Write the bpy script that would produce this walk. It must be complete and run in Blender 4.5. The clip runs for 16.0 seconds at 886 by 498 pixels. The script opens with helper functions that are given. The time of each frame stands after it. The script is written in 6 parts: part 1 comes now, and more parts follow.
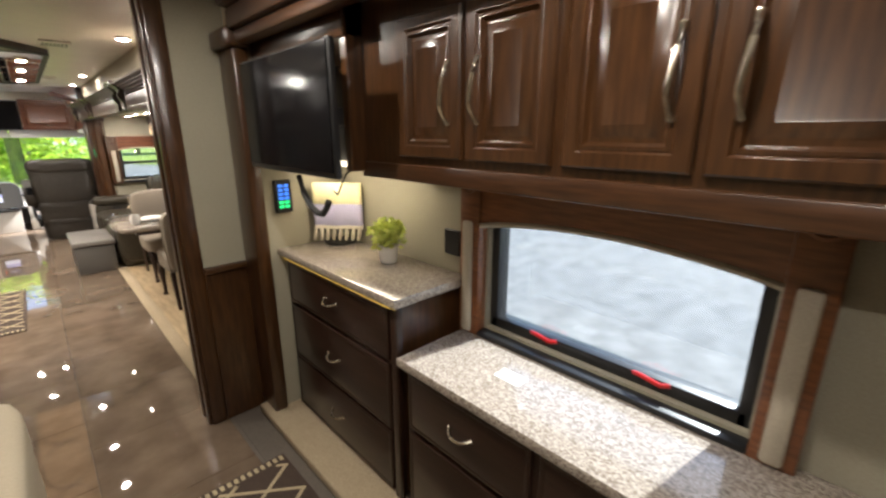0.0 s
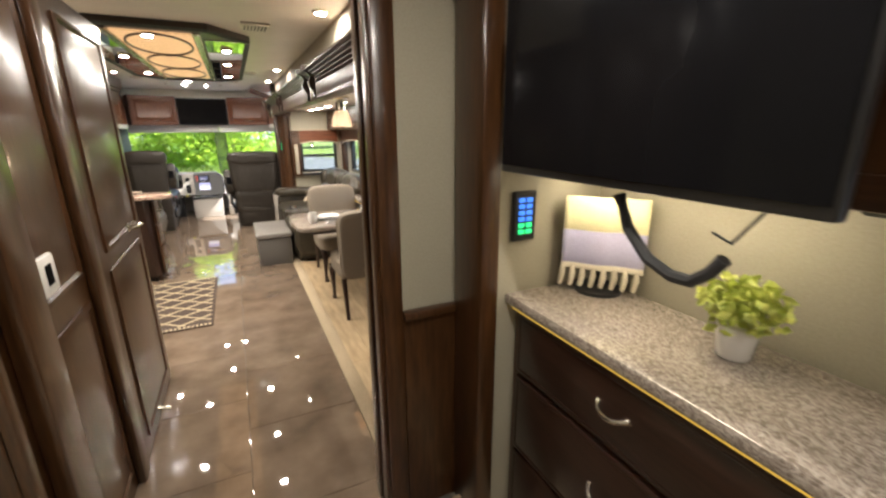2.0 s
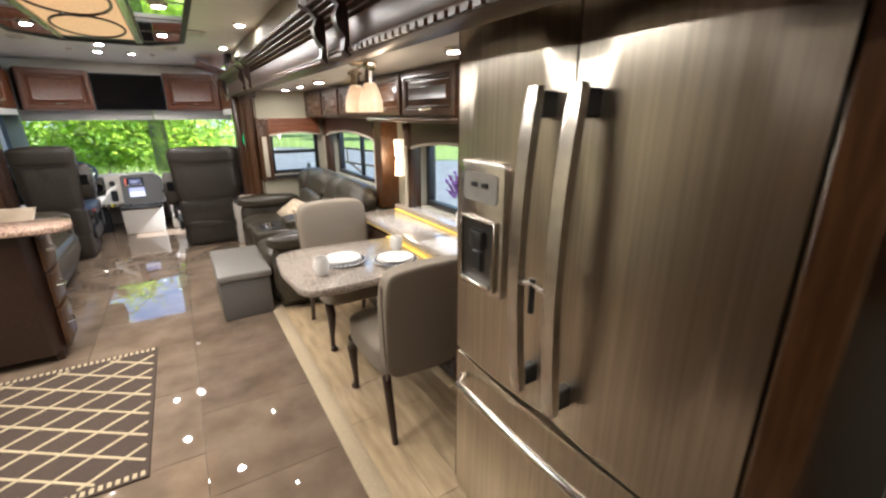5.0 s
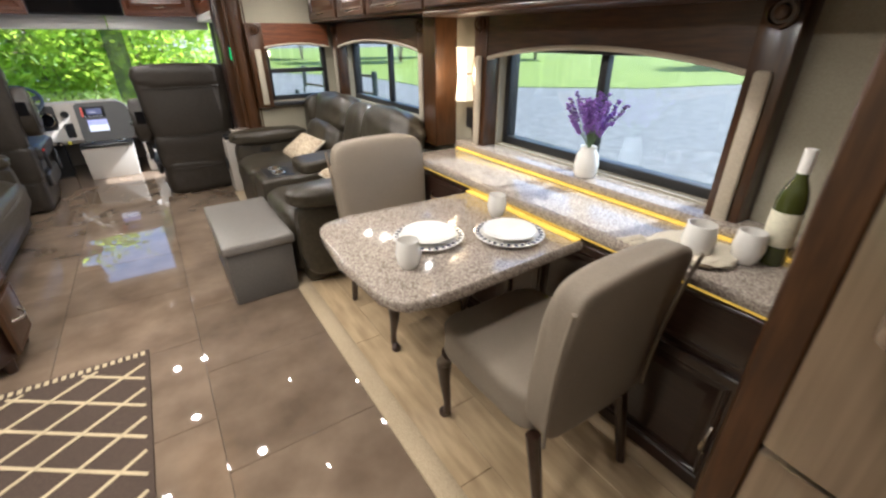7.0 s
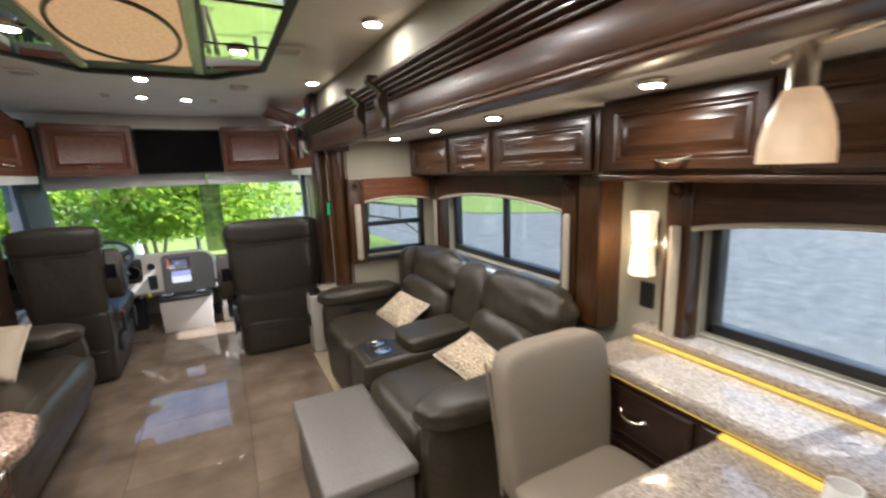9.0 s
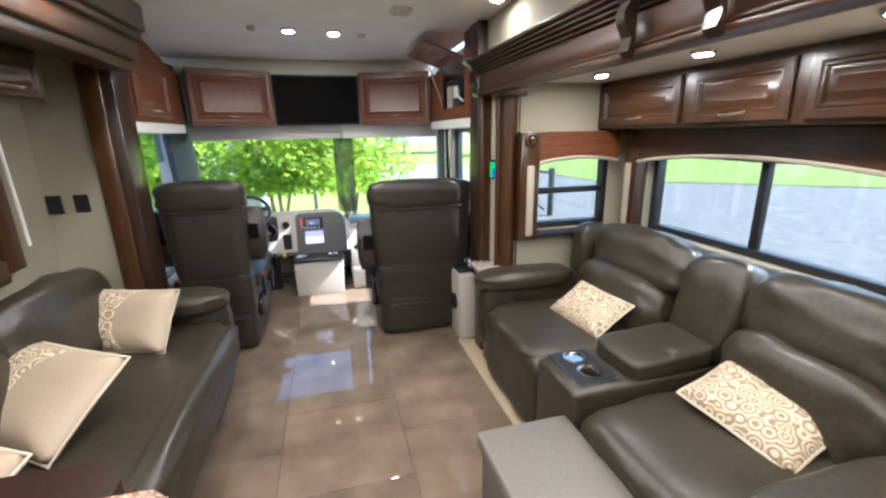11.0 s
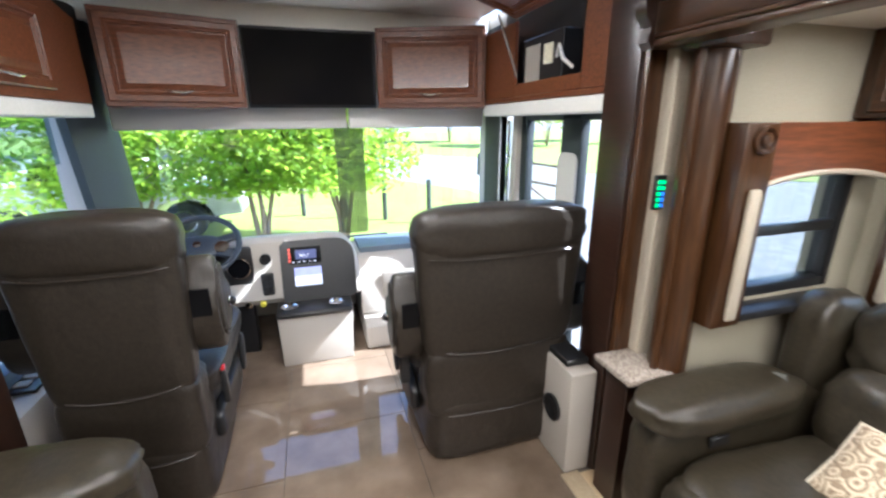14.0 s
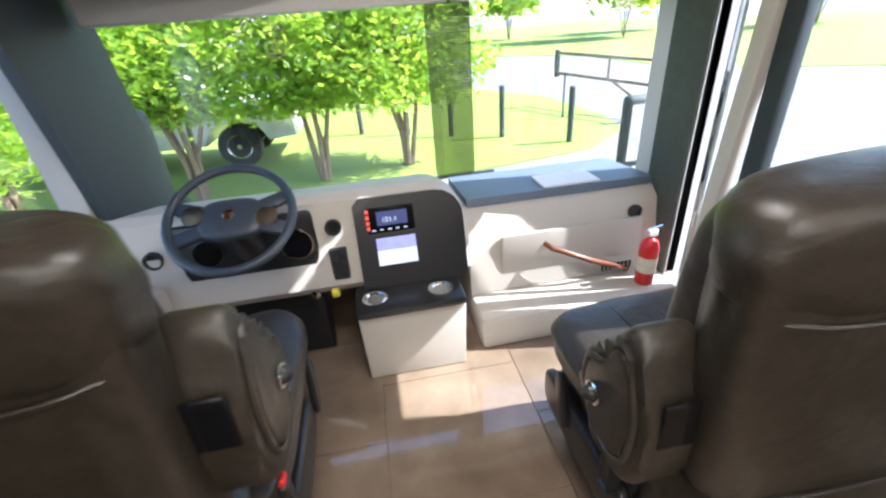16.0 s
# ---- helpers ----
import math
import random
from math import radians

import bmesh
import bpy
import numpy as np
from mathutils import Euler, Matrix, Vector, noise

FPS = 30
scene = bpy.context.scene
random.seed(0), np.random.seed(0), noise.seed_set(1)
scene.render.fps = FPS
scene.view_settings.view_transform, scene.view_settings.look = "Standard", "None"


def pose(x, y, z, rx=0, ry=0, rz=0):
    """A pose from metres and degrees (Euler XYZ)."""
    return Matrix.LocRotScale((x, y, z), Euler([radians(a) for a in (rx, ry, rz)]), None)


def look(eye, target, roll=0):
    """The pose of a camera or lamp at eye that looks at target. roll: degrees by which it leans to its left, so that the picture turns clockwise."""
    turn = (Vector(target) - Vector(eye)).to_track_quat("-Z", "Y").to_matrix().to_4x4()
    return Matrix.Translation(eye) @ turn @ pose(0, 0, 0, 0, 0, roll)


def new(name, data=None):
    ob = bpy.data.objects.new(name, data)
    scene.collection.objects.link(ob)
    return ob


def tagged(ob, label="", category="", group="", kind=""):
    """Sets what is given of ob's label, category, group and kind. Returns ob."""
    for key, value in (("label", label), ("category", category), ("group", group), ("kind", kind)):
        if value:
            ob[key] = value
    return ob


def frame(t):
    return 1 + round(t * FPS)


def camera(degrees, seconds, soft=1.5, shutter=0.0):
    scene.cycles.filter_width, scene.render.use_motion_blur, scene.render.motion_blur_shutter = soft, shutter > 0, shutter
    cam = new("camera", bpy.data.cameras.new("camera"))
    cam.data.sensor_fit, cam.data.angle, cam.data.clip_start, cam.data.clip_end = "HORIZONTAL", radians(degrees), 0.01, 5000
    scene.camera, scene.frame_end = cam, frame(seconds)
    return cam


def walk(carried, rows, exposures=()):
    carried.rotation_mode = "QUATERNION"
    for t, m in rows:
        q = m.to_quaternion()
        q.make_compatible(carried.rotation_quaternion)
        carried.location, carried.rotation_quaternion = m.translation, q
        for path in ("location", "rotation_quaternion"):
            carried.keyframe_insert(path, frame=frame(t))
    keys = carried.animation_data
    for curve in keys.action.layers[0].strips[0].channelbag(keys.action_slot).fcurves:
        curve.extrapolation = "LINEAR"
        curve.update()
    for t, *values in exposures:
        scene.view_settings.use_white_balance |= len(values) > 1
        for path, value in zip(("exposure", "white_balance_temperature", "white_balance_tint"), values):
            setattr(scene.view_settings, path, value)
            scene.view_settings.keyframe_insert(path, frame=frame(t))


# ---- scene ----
cam = camera(92.9, 16.0, soft=2.4, shutter=0.35)
PATH = [
    (0, (0.455, 0.28, 1.558), (1.793, 1.667, 1.021), 0.0),
    (0.5, (0.446, 0.489, 1.532), (1.644, 2.007, 1.022), -0.1),
    (1, (0.529, 0.735, 1.522), (1.56, 2.358, 0.973), 0.3),
    (1.5, (0.549, 0.971, 1.501), (1.456, 2.657, 0.924), 0.1),
    (2, (0.522, 1.272, 1.522), (1.354, 3.004, 0.968), -0.3),
    (2.5, (0.534, 1.515, 1.538), (1.287, 3.289, 1.002), 0.1),
    (3, (0.535, 1.817, 1.526), (1.34, 3.579, 1.028), 0.3),
    (5.5, (0.52, 3.18, 1.509), (1.532, 4.77, 0.84), -0.1),
    (6, (0.482, 3.429, 1.466), (1.481, 4.987, 0.706), -0.1),
    (6.5, (0.493, 3.719, 1.423), (1.467, 5.243, 0.569), -0.1),
    (7, (0.506, 3.968, 1.378), (1.487, 5.462, 0.48), -0.1),
    (7.5, (0.505, 4.225, 1.427), (1.553, 5.716, 0.604), -0.1),
    (8, (0.493, 4.42, 1.467), (1.569, 5.964, 0.791), -0.4),
    (8.5, (0.477, 4.65, 1.517), (1.526, 6.273, 1.003), -1.1),
    (9, (0.405, 4.87, 1.545), (1.314, 6.612, 1.171), -1.9),
    (9.5, (0.21, 5.106, 1.604), (0.978, 6.927, 1.293), -2.2),
    (10, (0.235, 5.3, 1.584), (0.734, 7.21, 1.262), -1.9),
    (12.5, (-0.016, 6.432, 1.403), (0.564, 8.164, 0.588), 1.0),
    (13, (0.05, 6.665, 1.445), (0.736, 8.392, 0.704), 0.6),
    (13.5, (0.055, 6.93, 1.488), (0.732, 8.703, 0.856), -0.2),
    (14, (0.054, 7.183, 1.499), (0.608, 9.015, 0.92), -0.4),
    (14.5, (0.056, 7.416, 1.505), (0.409, 9.289, 0.9), -0.4),
    (15, (-0.069, 7.701, 1.538), (0.166, 9.534, 0.773), -0.6),
    (15.5, (-0.151, 7.998, 1.492), (0.081, 9.774, 0.601), -1.9),
    (16, (-0.079, 8.299, 1.393), (0.176, 10.041, 0.444), -4.5),
]

walk(cam, [(t, look(eye, target, roll)) for t, eye, target, roll in PATH], exposures=((0, 2.15, 5900, 10), (1.2, 2.2, 6150, 10), (2, 2.3, 5950, 10), (3, 2.3, 5700, 10), (5.5, 2.1, 5550, 10), (7, 1.9, 5550, 10), (8.5, 1.55, 5600, 10), (10, 1.95, 5350, 10), (12.5, 2.3, 5350, 10), (14.5, 2.4, 5250, 10), (16, 2.1, 5600, 10)))

# ---- daylight ----
SUN = Vector((0.70, -0.13, 0.70)).normalized()
world = bpy.data.worlds.new("sky")
world.use_nodes = True
scene.world = world
wn = world.node_tree.nodes
sky = wn.new("ShaderNodeTexSky")
sky.sky_type, sky.sun_disc = "NISHITA", False
sky.sun_elevation = math.asin(SUN.z)
sky.sun_rotation = math.atan2(SUN.x, SUN.y)
wn["Background"].inputs[1].default_value = 0.15
world.node_tree.links.new(sky.outputs[0], wn["Background"].inputs[0])
sun = new("sun", bpy.data.lights.new("sun", "SUN"))
sun.data.energy, sun.data.angle, sun.data.color = 5.0, radians(0.5), (1, 0.95, 0.87)
sun.matrix_basis = look(SUN * 30, (0, 0, 0))


# ---- materials ----
def mat(name, c1, c2=None, rough=0.5, metal=0.0, scale=20.0, stretch=(1, 1, 1), bump=0.0, bscale=None, coat=0.0, kind="noise", glow=None, spec=0.5, rnd=0.0, detail=6.0, crease=0.0):
    """A procedural surface: two colours mixed by a texture at two scales, with fine relief."""
    m = bpy.data.materials.new(name)
    m.use_nodes = True
    n, l = m.node_tree.nodes, m.node_tree.links
    p = n["Principled BSDF"]
    p.inputs["Roughness"].default_value, p.inputs["Metallic"].default_value = rough, metal
    p.inputs["Coat Weight"].default_value, p.inputs["Specular IOR Level"].default_value = coat, spec
    p.inputs["Coat Roughness"].default_value = 0.12
    c2 = c2 or tuple(v * 0.8 for v in c1)
    tc, mp = n.new("ShaderNodeTexCoord"), n.new("ShaderNodeMapping")
    mp.inputs["Scale"].default_value = stretch
    geo = n.new("ShaderNodeNewGeometry")
    l.new(geo.outputs["Position"], mp.inputs[0])
    if kind == "speckle":
        tx = n.new("ShaderNodeTexVoronoi")
        tx.inputs["Scale"].default_value = scale
        sep = n.new("ShaderNodeSeparateColor")
        l.new(tx.outputs["Color"], sep.inputs[0])
        fac = sep.outputs[0]
    elif kind == "ring":
        tx = n.new("ShaderNodeTexVoronoi")
        tx.inputs["Scale"].default_value = scale
        mu, sn, ma = n.new("ShaderNodeMath"), n.new("ShaderNodeMath"), n.new("ShaderNodeMath")
        mu.operation, sn.operation, ma.operation = "MULTIPLY", "SINE", "MULTIPLY_ADD"
        mu.inputs[1].default_value, ma.inputs[1].default_value, ma.inputs[2].default_value = 24.0, 0.5, 0.5
        l.new(tx.outputs["Distance"], mu.inputs[0]), l.new(mu.outputs[0], sn.inputs[0]), l.new(sn.outputs[0], ma.inputs[0])
        fac = ma.outputs[0]
    else:
        tx = n.new("ShaderNodeTexNoise")
        tx.inputs["Scale"].default_value, tx.inputs["Detail"].default_value = scale, detail
        fac = tx.outputs[0]
    l.new(mp.outputs[0], tx.inputs["Vector"])
    big = n.new("ShaderNodeTexNoise")
    big.inputs["Scale"].default_value = 2.3
    l.new(geo.outputs["Position"], big.inputs["Vector"])
    ramp = n.new("ShaderNodeValToRGB")
    ramp.color_ramp.elements[0].position, ramp.color_ramp.elements[1].position = (0.1, 0.9) if kind == "speckle" else (0.32, 0.68)
    ramp.color_ramp.elements[0].color, ramp.color_ramp.elements[1].color = (*c2, 1), (*c1, 1)
    l.new(fac, ramp.inputs[0])
    hs = n.new("ShaderNodeHueSaturation")
    mr = n.new("ShaderNodeMapRange")
    mr.inputs[3].default_value, mr.inputs[4].default_value = 0.86, 1.14
    l.new(big.outputs[0], mr.inputs[0])
    l.new(ramp.outputs[0], hs.inputs["Color"])
    val = mr.outputs[0]
    if rnd:
        oi, mr2, mul = n.new("ShaderNodeObjectInfo"), n.new("ShaderNodeMapRange"), n.new("ShaderNodeMath")
        mr2.inputs[3].default_value, mr2.inputs[4].default_value = 1 - rnd, 1 + rnd
        mul.operation = "MULTIPLY"
        l.new(oi.outputs["Random"], mr2.inputs[0])
        l.new(mr2.outputs[0], mul.inputs[0])
        l.new(val, mul.inputs[1])
        val = mul.outputs[0]
    l.new(val, hs.inputs["Value"])
    l.new(hs.outputs[0], p.inputs["Base Color"])
    if bump:
        bt, bp = n.new("ShaderNodeTexNoise"), n.new("ShaderNodeBump")
        bt.inputs["Scale"].default_value, bt.inputs["Detail"].default_value = bscale or scale, 5
        l.new(mp.outputs[0], bt.inputs["Vector"])
        bp.inputs["Strength"].default_value, bp.inputs["Distance"].default_value = bump, 0.004
        l.new(bt.outputs[0], bp.inputs["Height"])
        if crease:
            ct, cp = n.new("ShaderNodeTexNoise"), n.new("ShaderNodeBump")
            ct.inputs["Scale"].default_value, ct.inputs["Detail"].default_value, ct.inputs["Distortion"].default_value = 7.0, 3, 1.2
            l.new(geo.outputs["Position"], ct.inputs["Vector"])
            cp.inputs["Strength"].default_value, cp.inputs["Distance"].default_value = crease, 0.05
            l.new(ct.outputs[0], cp.inputs["Height"])
            l.new(cp.outputs[0], bp.inputs["Normal"])
        l.new(bp.outputs[0], p.inputs["Normal"])
    if glow:
        p.inputs["Emission Color"].default_value, p.inputs["Emission Strength"].default_value = (*glow[0], 1), glow[1]
    return m


def glass(name, color=(1, 1, 1), rough=0.0, keep=0.06):
    """A thin pane: mostly clear, with a share of mirror gloss."""
    m = bpy.data.materials.new(name)
    m.use_nodes = True
    n, l = m.node_tree.nodes, m.node_tree.links
    n.remove(n["Principled BSDF"])
    t, g, mx = n.new("ShaderNodeBsdfTransparent"), n.new("ShaderNodeBsdfGlossy"), n.new("ShaderNodeMixShader")
    t.inputs[0].default_value, g.inputs["Roughness"].default_value, mx.inputs[0].default_value = (*color, 1), rough, keep
    l.new(t.outputs[0], mx.inputs[1]), l.new(g.outputs[0], mx.inputs[2]), l.new(mx.outputs[0], n["Material Output"].inputs[0])
    return m


WOOD = mat("cherry_wood", (0.068, 0.029, 0.010), (0.030, 0.012, 0.004), 0.28, scale=9, stretch=(9, 9, 0.9), bump=0.06, bscale=30, coat=0.2)
WOODH = mat("cherry_wood_along", (0.066, 0.027, 0.010), (0.028, 0.011, 0.004), 0.34, scale=9, stretch=(9, 0.9, 9), bump=0.06, bscale=30, coat=0.12)
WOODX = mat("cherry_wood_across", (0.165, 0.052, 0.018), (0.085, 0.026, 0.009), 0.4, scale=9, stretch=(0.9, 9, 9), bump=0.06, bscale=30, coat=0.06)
WOODD = mat("dark_wood", (0.030, 0.013, 0.008), (0.016, 0.007, 0.004), 0.32, scale=9, stretch=(9, 0.9, 9), bump=0.05, bscale=30, coat=0.25)
WOODL = mat("honey_cherry_wood", (0.23, 0.085, 0.03), (0.13, 0.045, 0.016), 0.3, scale=9, stretch=(9, 0.9, 9), bump=0.06, bscale=30, coat=0.25)
WALLP = mat("wallpaper", (0.36, 0.33, 0.25), (0.31, 0.28, 0.21), 0.75, scale=160, bump=0.12)
CEIL = mat("ceiling_vinyl", (0.80, 0.77, 0.69), (0.75, 0.71, 0.63), 0.4, scale=120, bump=0.04)
TILE = mat("polished_tile", (0.205, 0.152, 0.108), (0.115, 0.083, 0.058), 0.022, scale=4.0, bump=0.0, spec=0.9, rnd=0.10, coat=0.0, detail=12)
GROUT = mat("grout", (0.13, 0.108, 0.088), None, 0.6, scale=90)
PLANK = mat("pale_vinyl_plank", (0.50, 0.38, 0.23), (0.33, 0.24, 0.14), 0.4, scale=5, stretch=(5, 0.8, 1), bump=0.05, bscale=40, rnd=0.12)
CARPET = mat("beige_carpet", (0.45, 0.36, 0.24), (0.32, 0.25, 0.16), 0.95, scale=190, bump=0.5)
GRANITE = mat("speckled_stone", (0.44, 0.385, 0.33), (0.17, 0.135, 0.11), 0.13, scale=230, kind="speckle", coat=0.3)
LEATHER = mat("black_brown_leather", (0.040, 0.032, 0.020), (0.022, 0.018, 0.011), 0.38, scale=55, bump=0.18, bscale=120, coat=0.04, crease=0.06)
SEATL = mat("taupe_leather", (0.026, 0.020, 0.014), (0.016, 0.0125, 0.009), 0.42, scale=50, bump=0.22, bscale=110, coat=0.05, crease=0.10)
CLOTH = mat("taupe_upholstery", (0.23, 0.19, 0.145), (0.19, 0.155, 0.115), 0.7, scale=260, bump=0.25)
STEEL = mat("brushed_steel", (0.66, 0.60, 0.50), (0.52, 0.47, 0.385), 0.30, 1.0, scale=6, stretch=(14, 14, 0.25), bump=0.07, bscale=3)
STEEL2 = mat("satin_steel", (0.62, 0.58, 0.52), None, 0.22, 1.0, scale=30)
NICKEL = mat("satin_nickel", (0.72, 0.66, 0.55), None, 0.25, 1.0, scale=30)
CHROME = mat("chrome", (0.85, 0.85, 0.85), None, 0.06, 1.0, scale=30)
BLACK = mat("black_plastic", (0.015, 0.015, 0.016), None, 0.35, scale=60, bump=0.05)
WHEEL = mat("blue_black_leather", (0.035, 0.045, 0.065), (0.025, 0.032, 0.047), 0.42, scale=80, bump=0.15)
RUBBER = mat("black_rubber", (0.02, 0.02, 0.02), None, 0.7, scale=60, bump=0.1)
SCREEN = mat("dark_screen", (0.006, 0.006, 0.007), None, 0.10, scale=5, spec=0.18)
GREYP = mat("grey_dash_plastic", (0.46, 0.42, 0.37), (0.42, 0.385, 0.34), 0.5, scale=200, bump=0.2)
DASHTOP = mat("blue_grey_dash_pad", (0.10, 0.13, 0.17), (0.08, 0.10, 0.13), 0.55, scale=150, bump=0.2)
WHITEP = mat("white_vinyl", (0.72, 0.70, 0.66), (0.66, 0.64, 0.60), 0.5, scale=80)
CERAMIC = mat("white_ceramic", (0.78, 0.76, 0.72), (0.72, 0.70, 0.66), 0.15, scale=20, coat=0.4)
BLUEC = mat("dark_blue_glaze", (0.03, 0.035, 0.07), None, 0.2, scale=20)
SHADE = mat("shade_fabric", (0.55, 0.53, 0.50), (0.5, 0.48, 0.45), 0.8, scale=200, bump=0.1)
TRIMB = mat("beige_fabric_trim", (0.46, 0.40, 0.31), None, 0.85, scale=240, bump=0.3)
PILLOW = mat("beige_satin", (0.42, 0.33, 0.24), (0.36, 0.28, 0.20), 0.5, scale=180, bump=0.2)
PATT = mat("damask_cloth", (0.60, 0.50, 0.36), (0.27, 0.20, 0.13), 0.7, scale=20, bump=0.2, bscale=200, kind="ring")
GREENPL = mat("yellow_green_leaf", (0.55, 0.56, 0.14), (0.32, 0.38, 0.07), 0.5, scale=30)
LAV = mat("lavender_flower", (0.28, 0.14, 0.50), (0.16, 0.07, 0.34), 0.7, scale=40)
STEM = mat("grey_green_stem", (0.10, 0.16, 0.07), None, 0.6, scale=40)
YEL = mat("yellow_cloth", (0.74, 0.67, 0.40), (0.66, 0.60, 0.35), 0.9, scale=220, bump=0.5)
LILAC = mat("lilac_cloth", (0.40, 0.38, 0.52), (0.35, 0.33, 0.46), 0.9, scale=220, bump=0.5)
CREAM = mat("cream_cloth", (0.62, 0.56, 0.44), (0.54, 0.48, 0.37), 0.9, scale=200, bump=0.5)
BEDM = mat("beige_quilt", (0.52, 0.45, 0.33), (0.46, 0.40, 0.29), 0.85, scale=160, bump=0.3)
RUGD = mat("brown_rug", (0.075, 0.05, 0.036), (0.045, 0.03, 0.022), 0.95, scale=230, bump=0.6)
RUGL = mat("cream_rug_yarn", (0.52, 0.43, 0.28), (0.42, 0.34, 0.21), 0.95, scale=230, bump=0.6)
LED = mat("led_yellow", (0.80, 0.55, 0.08), None, 0.5, glow=((1.0, 0.58, 0.08), 0.13))
LENSW = mat("diffuser_bar", (0.8, 0.78, 0.7), None, 0.5, glow=((1.0, 0.82, 0.55), 0.8))
LENS = mat("lamp_lens", (0.9, 0.9, 0.85), None, 0.4, glow=((1.0, 0.90, 0.76), 8))
OPAL = mat("opal_glass", (0.80, 0.66, 0.48), None, 0.3, glow=((1.0, 0.60, 0.30), 0.16))
SCON = mat("sconce_glass", (0.85, 0.8, 0.7), None, 0.3, glow=((1.0, 0.74, 0.42), 0.32))
AMBER = mat("amber_panel", (0.50, 0.30, 0.12), (0.20, 0.105, 0.035), 0.45, scale=75, bump=0.3, glow=((1.0, 0.56, 0.24), 0.17))
MIRROR = mat("mirror", (0.80, 0.82, 0.80), (0.79, 0.81, 0.79), 0.02, 1.0, scale=2)
BLUEL = mat("blue_led", (0.05, 0.1, 0.5), None, 0.4, glow=((0.05, 0.25, 1.0), 0.28))
GREENL = mat("green_led", (0.05, 0.5, 0.1), None, 0.4, glow=((0.05, 1.0, 0.25), 0.28))
LCD = mat("lcd_lilac", (0.3, 0.3, 0.6), None, 0.3, glow=((0.42, 0.45, 0.85), 0.16))
LCDW = mat("lcd_white", (0.6, 0.6, 0.7), None, 0.3, glow=((0.75, 0.8, 1.0), 0.2))
RED = mat("red_enamel", (0.62, 0.02, 0.02), (0.55, 0.015, 0.015), 0.3, scale=10, coat=0.3)
RADIO = mat("radio_display", (0.03, 0.04, 0.12), None, 0.3, glow=((0.15, 0.2, 0.6), 0.05))
REDL = mat("red_led", (0.5, 0.05, 0.03), None, 0.4, glow=((1.0, 0.1, 0.05), 0.25))
YPL = mat("yellow_plastic", (0.7, 0.6, 0.05), None, 0.4, scale=30)
LABEL = mat("cream_paper", (0.7, 0.66, 0.5), None, 0.7, scale=60)
BOTTLE = mat("green_bottle_glass", (0.05, 0.06, 0.012), None, 0.08, scale=10, coat=0.5)
GRASS = mat("grass", (0.24, 0.30, 0.05), (0.15, 0.21, 0.03), 0.9, scale=14, bump=0.6, bscale=60)
ASPH = mat("asphalt", (0.215, 0.21, 0.20), (0.13, 0.127, 0.122), 0.85, scale=3.0, bump=0.3, bscale=60, detail=12)
BARK = mat("bark", (0.26, 0.19, 0.13), (0.16, 0.11, 0.08), 0.85, scale=24, bump=0.4)
LEAF = mat("tree_leaf", (0.17, 0.30, 0.03), (0.09, 0.18, 0.02), 0.45, scale=1.6)
TRUCKP = mat("white_car_paint", (0.75, 0.74, 0.72), None, 0.25, scale=5, coat=0.6)
PILL = mat("dark_pillar_vinyl", (0.022, 0.030, 0.033), None, 0.6, scale=120, bump=0.1)
POST = mat("dark_post", (0.06, 0.07, 0.06), None, 0.7, scale=30, bump=0.2)
CREAMW = mat("pale_siding", (0.62, 0.62, 0.6), (0.55, 0.55, 0.54), 0.7, scale=10)
GLASS = glass("window_glass")
TINTW = glass("coach_tinted_glass", (0.72, 0.745, 0.745), 0.0, 0.06)
TINT = glass("tinted_glass", (0.62, 0.70, 0.72), 0.0, 0.07)
MESH = glass("sun_mesh", (0.62, 0.66, 0.50), 0.5, 0.05)
# brushed grain runs across the doors, so reflections smear up and down
for bs in (STEEL,):
    p = bs.node_tree.nodes["Principled BSDF"]
    tg = bs.node_tree.nodes.new("ShaderNodeTangent")
    tg.direction_type, tg.axis = "RADIAL", "Z"
    bs.node_tree.links.new(tg.outputs[0], p.inputs["Tangent"])
    p.inputs["Anisotropic"].default_value = 0.85
for lm, share in ((LEAF, 0.6), (GREENPL, 0.15)):
    p = lm.node_tree.nodes["Principled BSDF"]
    tr, mx = lm.node_tree.nodes.new("ShaderNodeBsdfTranslucent"), lm.node_tree.nodes.new("ShaderNodeMixShader")
    tr.inputs[0].default_value, mx.inputs[0].default_value = (0.55, 0.72, 0.08, 1), share
    lm.node_tree.links.new(p.outputs[0], mx.inputs[1]), lm.node_tree.links.new(tr.outputs[0], mx.inputs[2])
    lm.node_tree.links.new(mx.outputs[0], lm.node_tree.nodes["Material Output"].inputs[0])

# ---- building blocks ----
WORLD = {}


def B():
    return bmesh.new()


def thing(name, at, label, category, group=""):
    ob = tagged(new(name), label, category, group)
    ob.matrix_basis = Matrix.Translation(at)
    WORLD[ob] = Matrix.Translation(at)
    return ob


def part(name, bm, material, parent, label="", smooth=None):
    """One mesh under a thing or a part, from a bmesh in world places."""
    m = WORLD[parent]
    bm.transform(m.inverted())
    return finish(name, bm, material, parent, label, smooth, m)


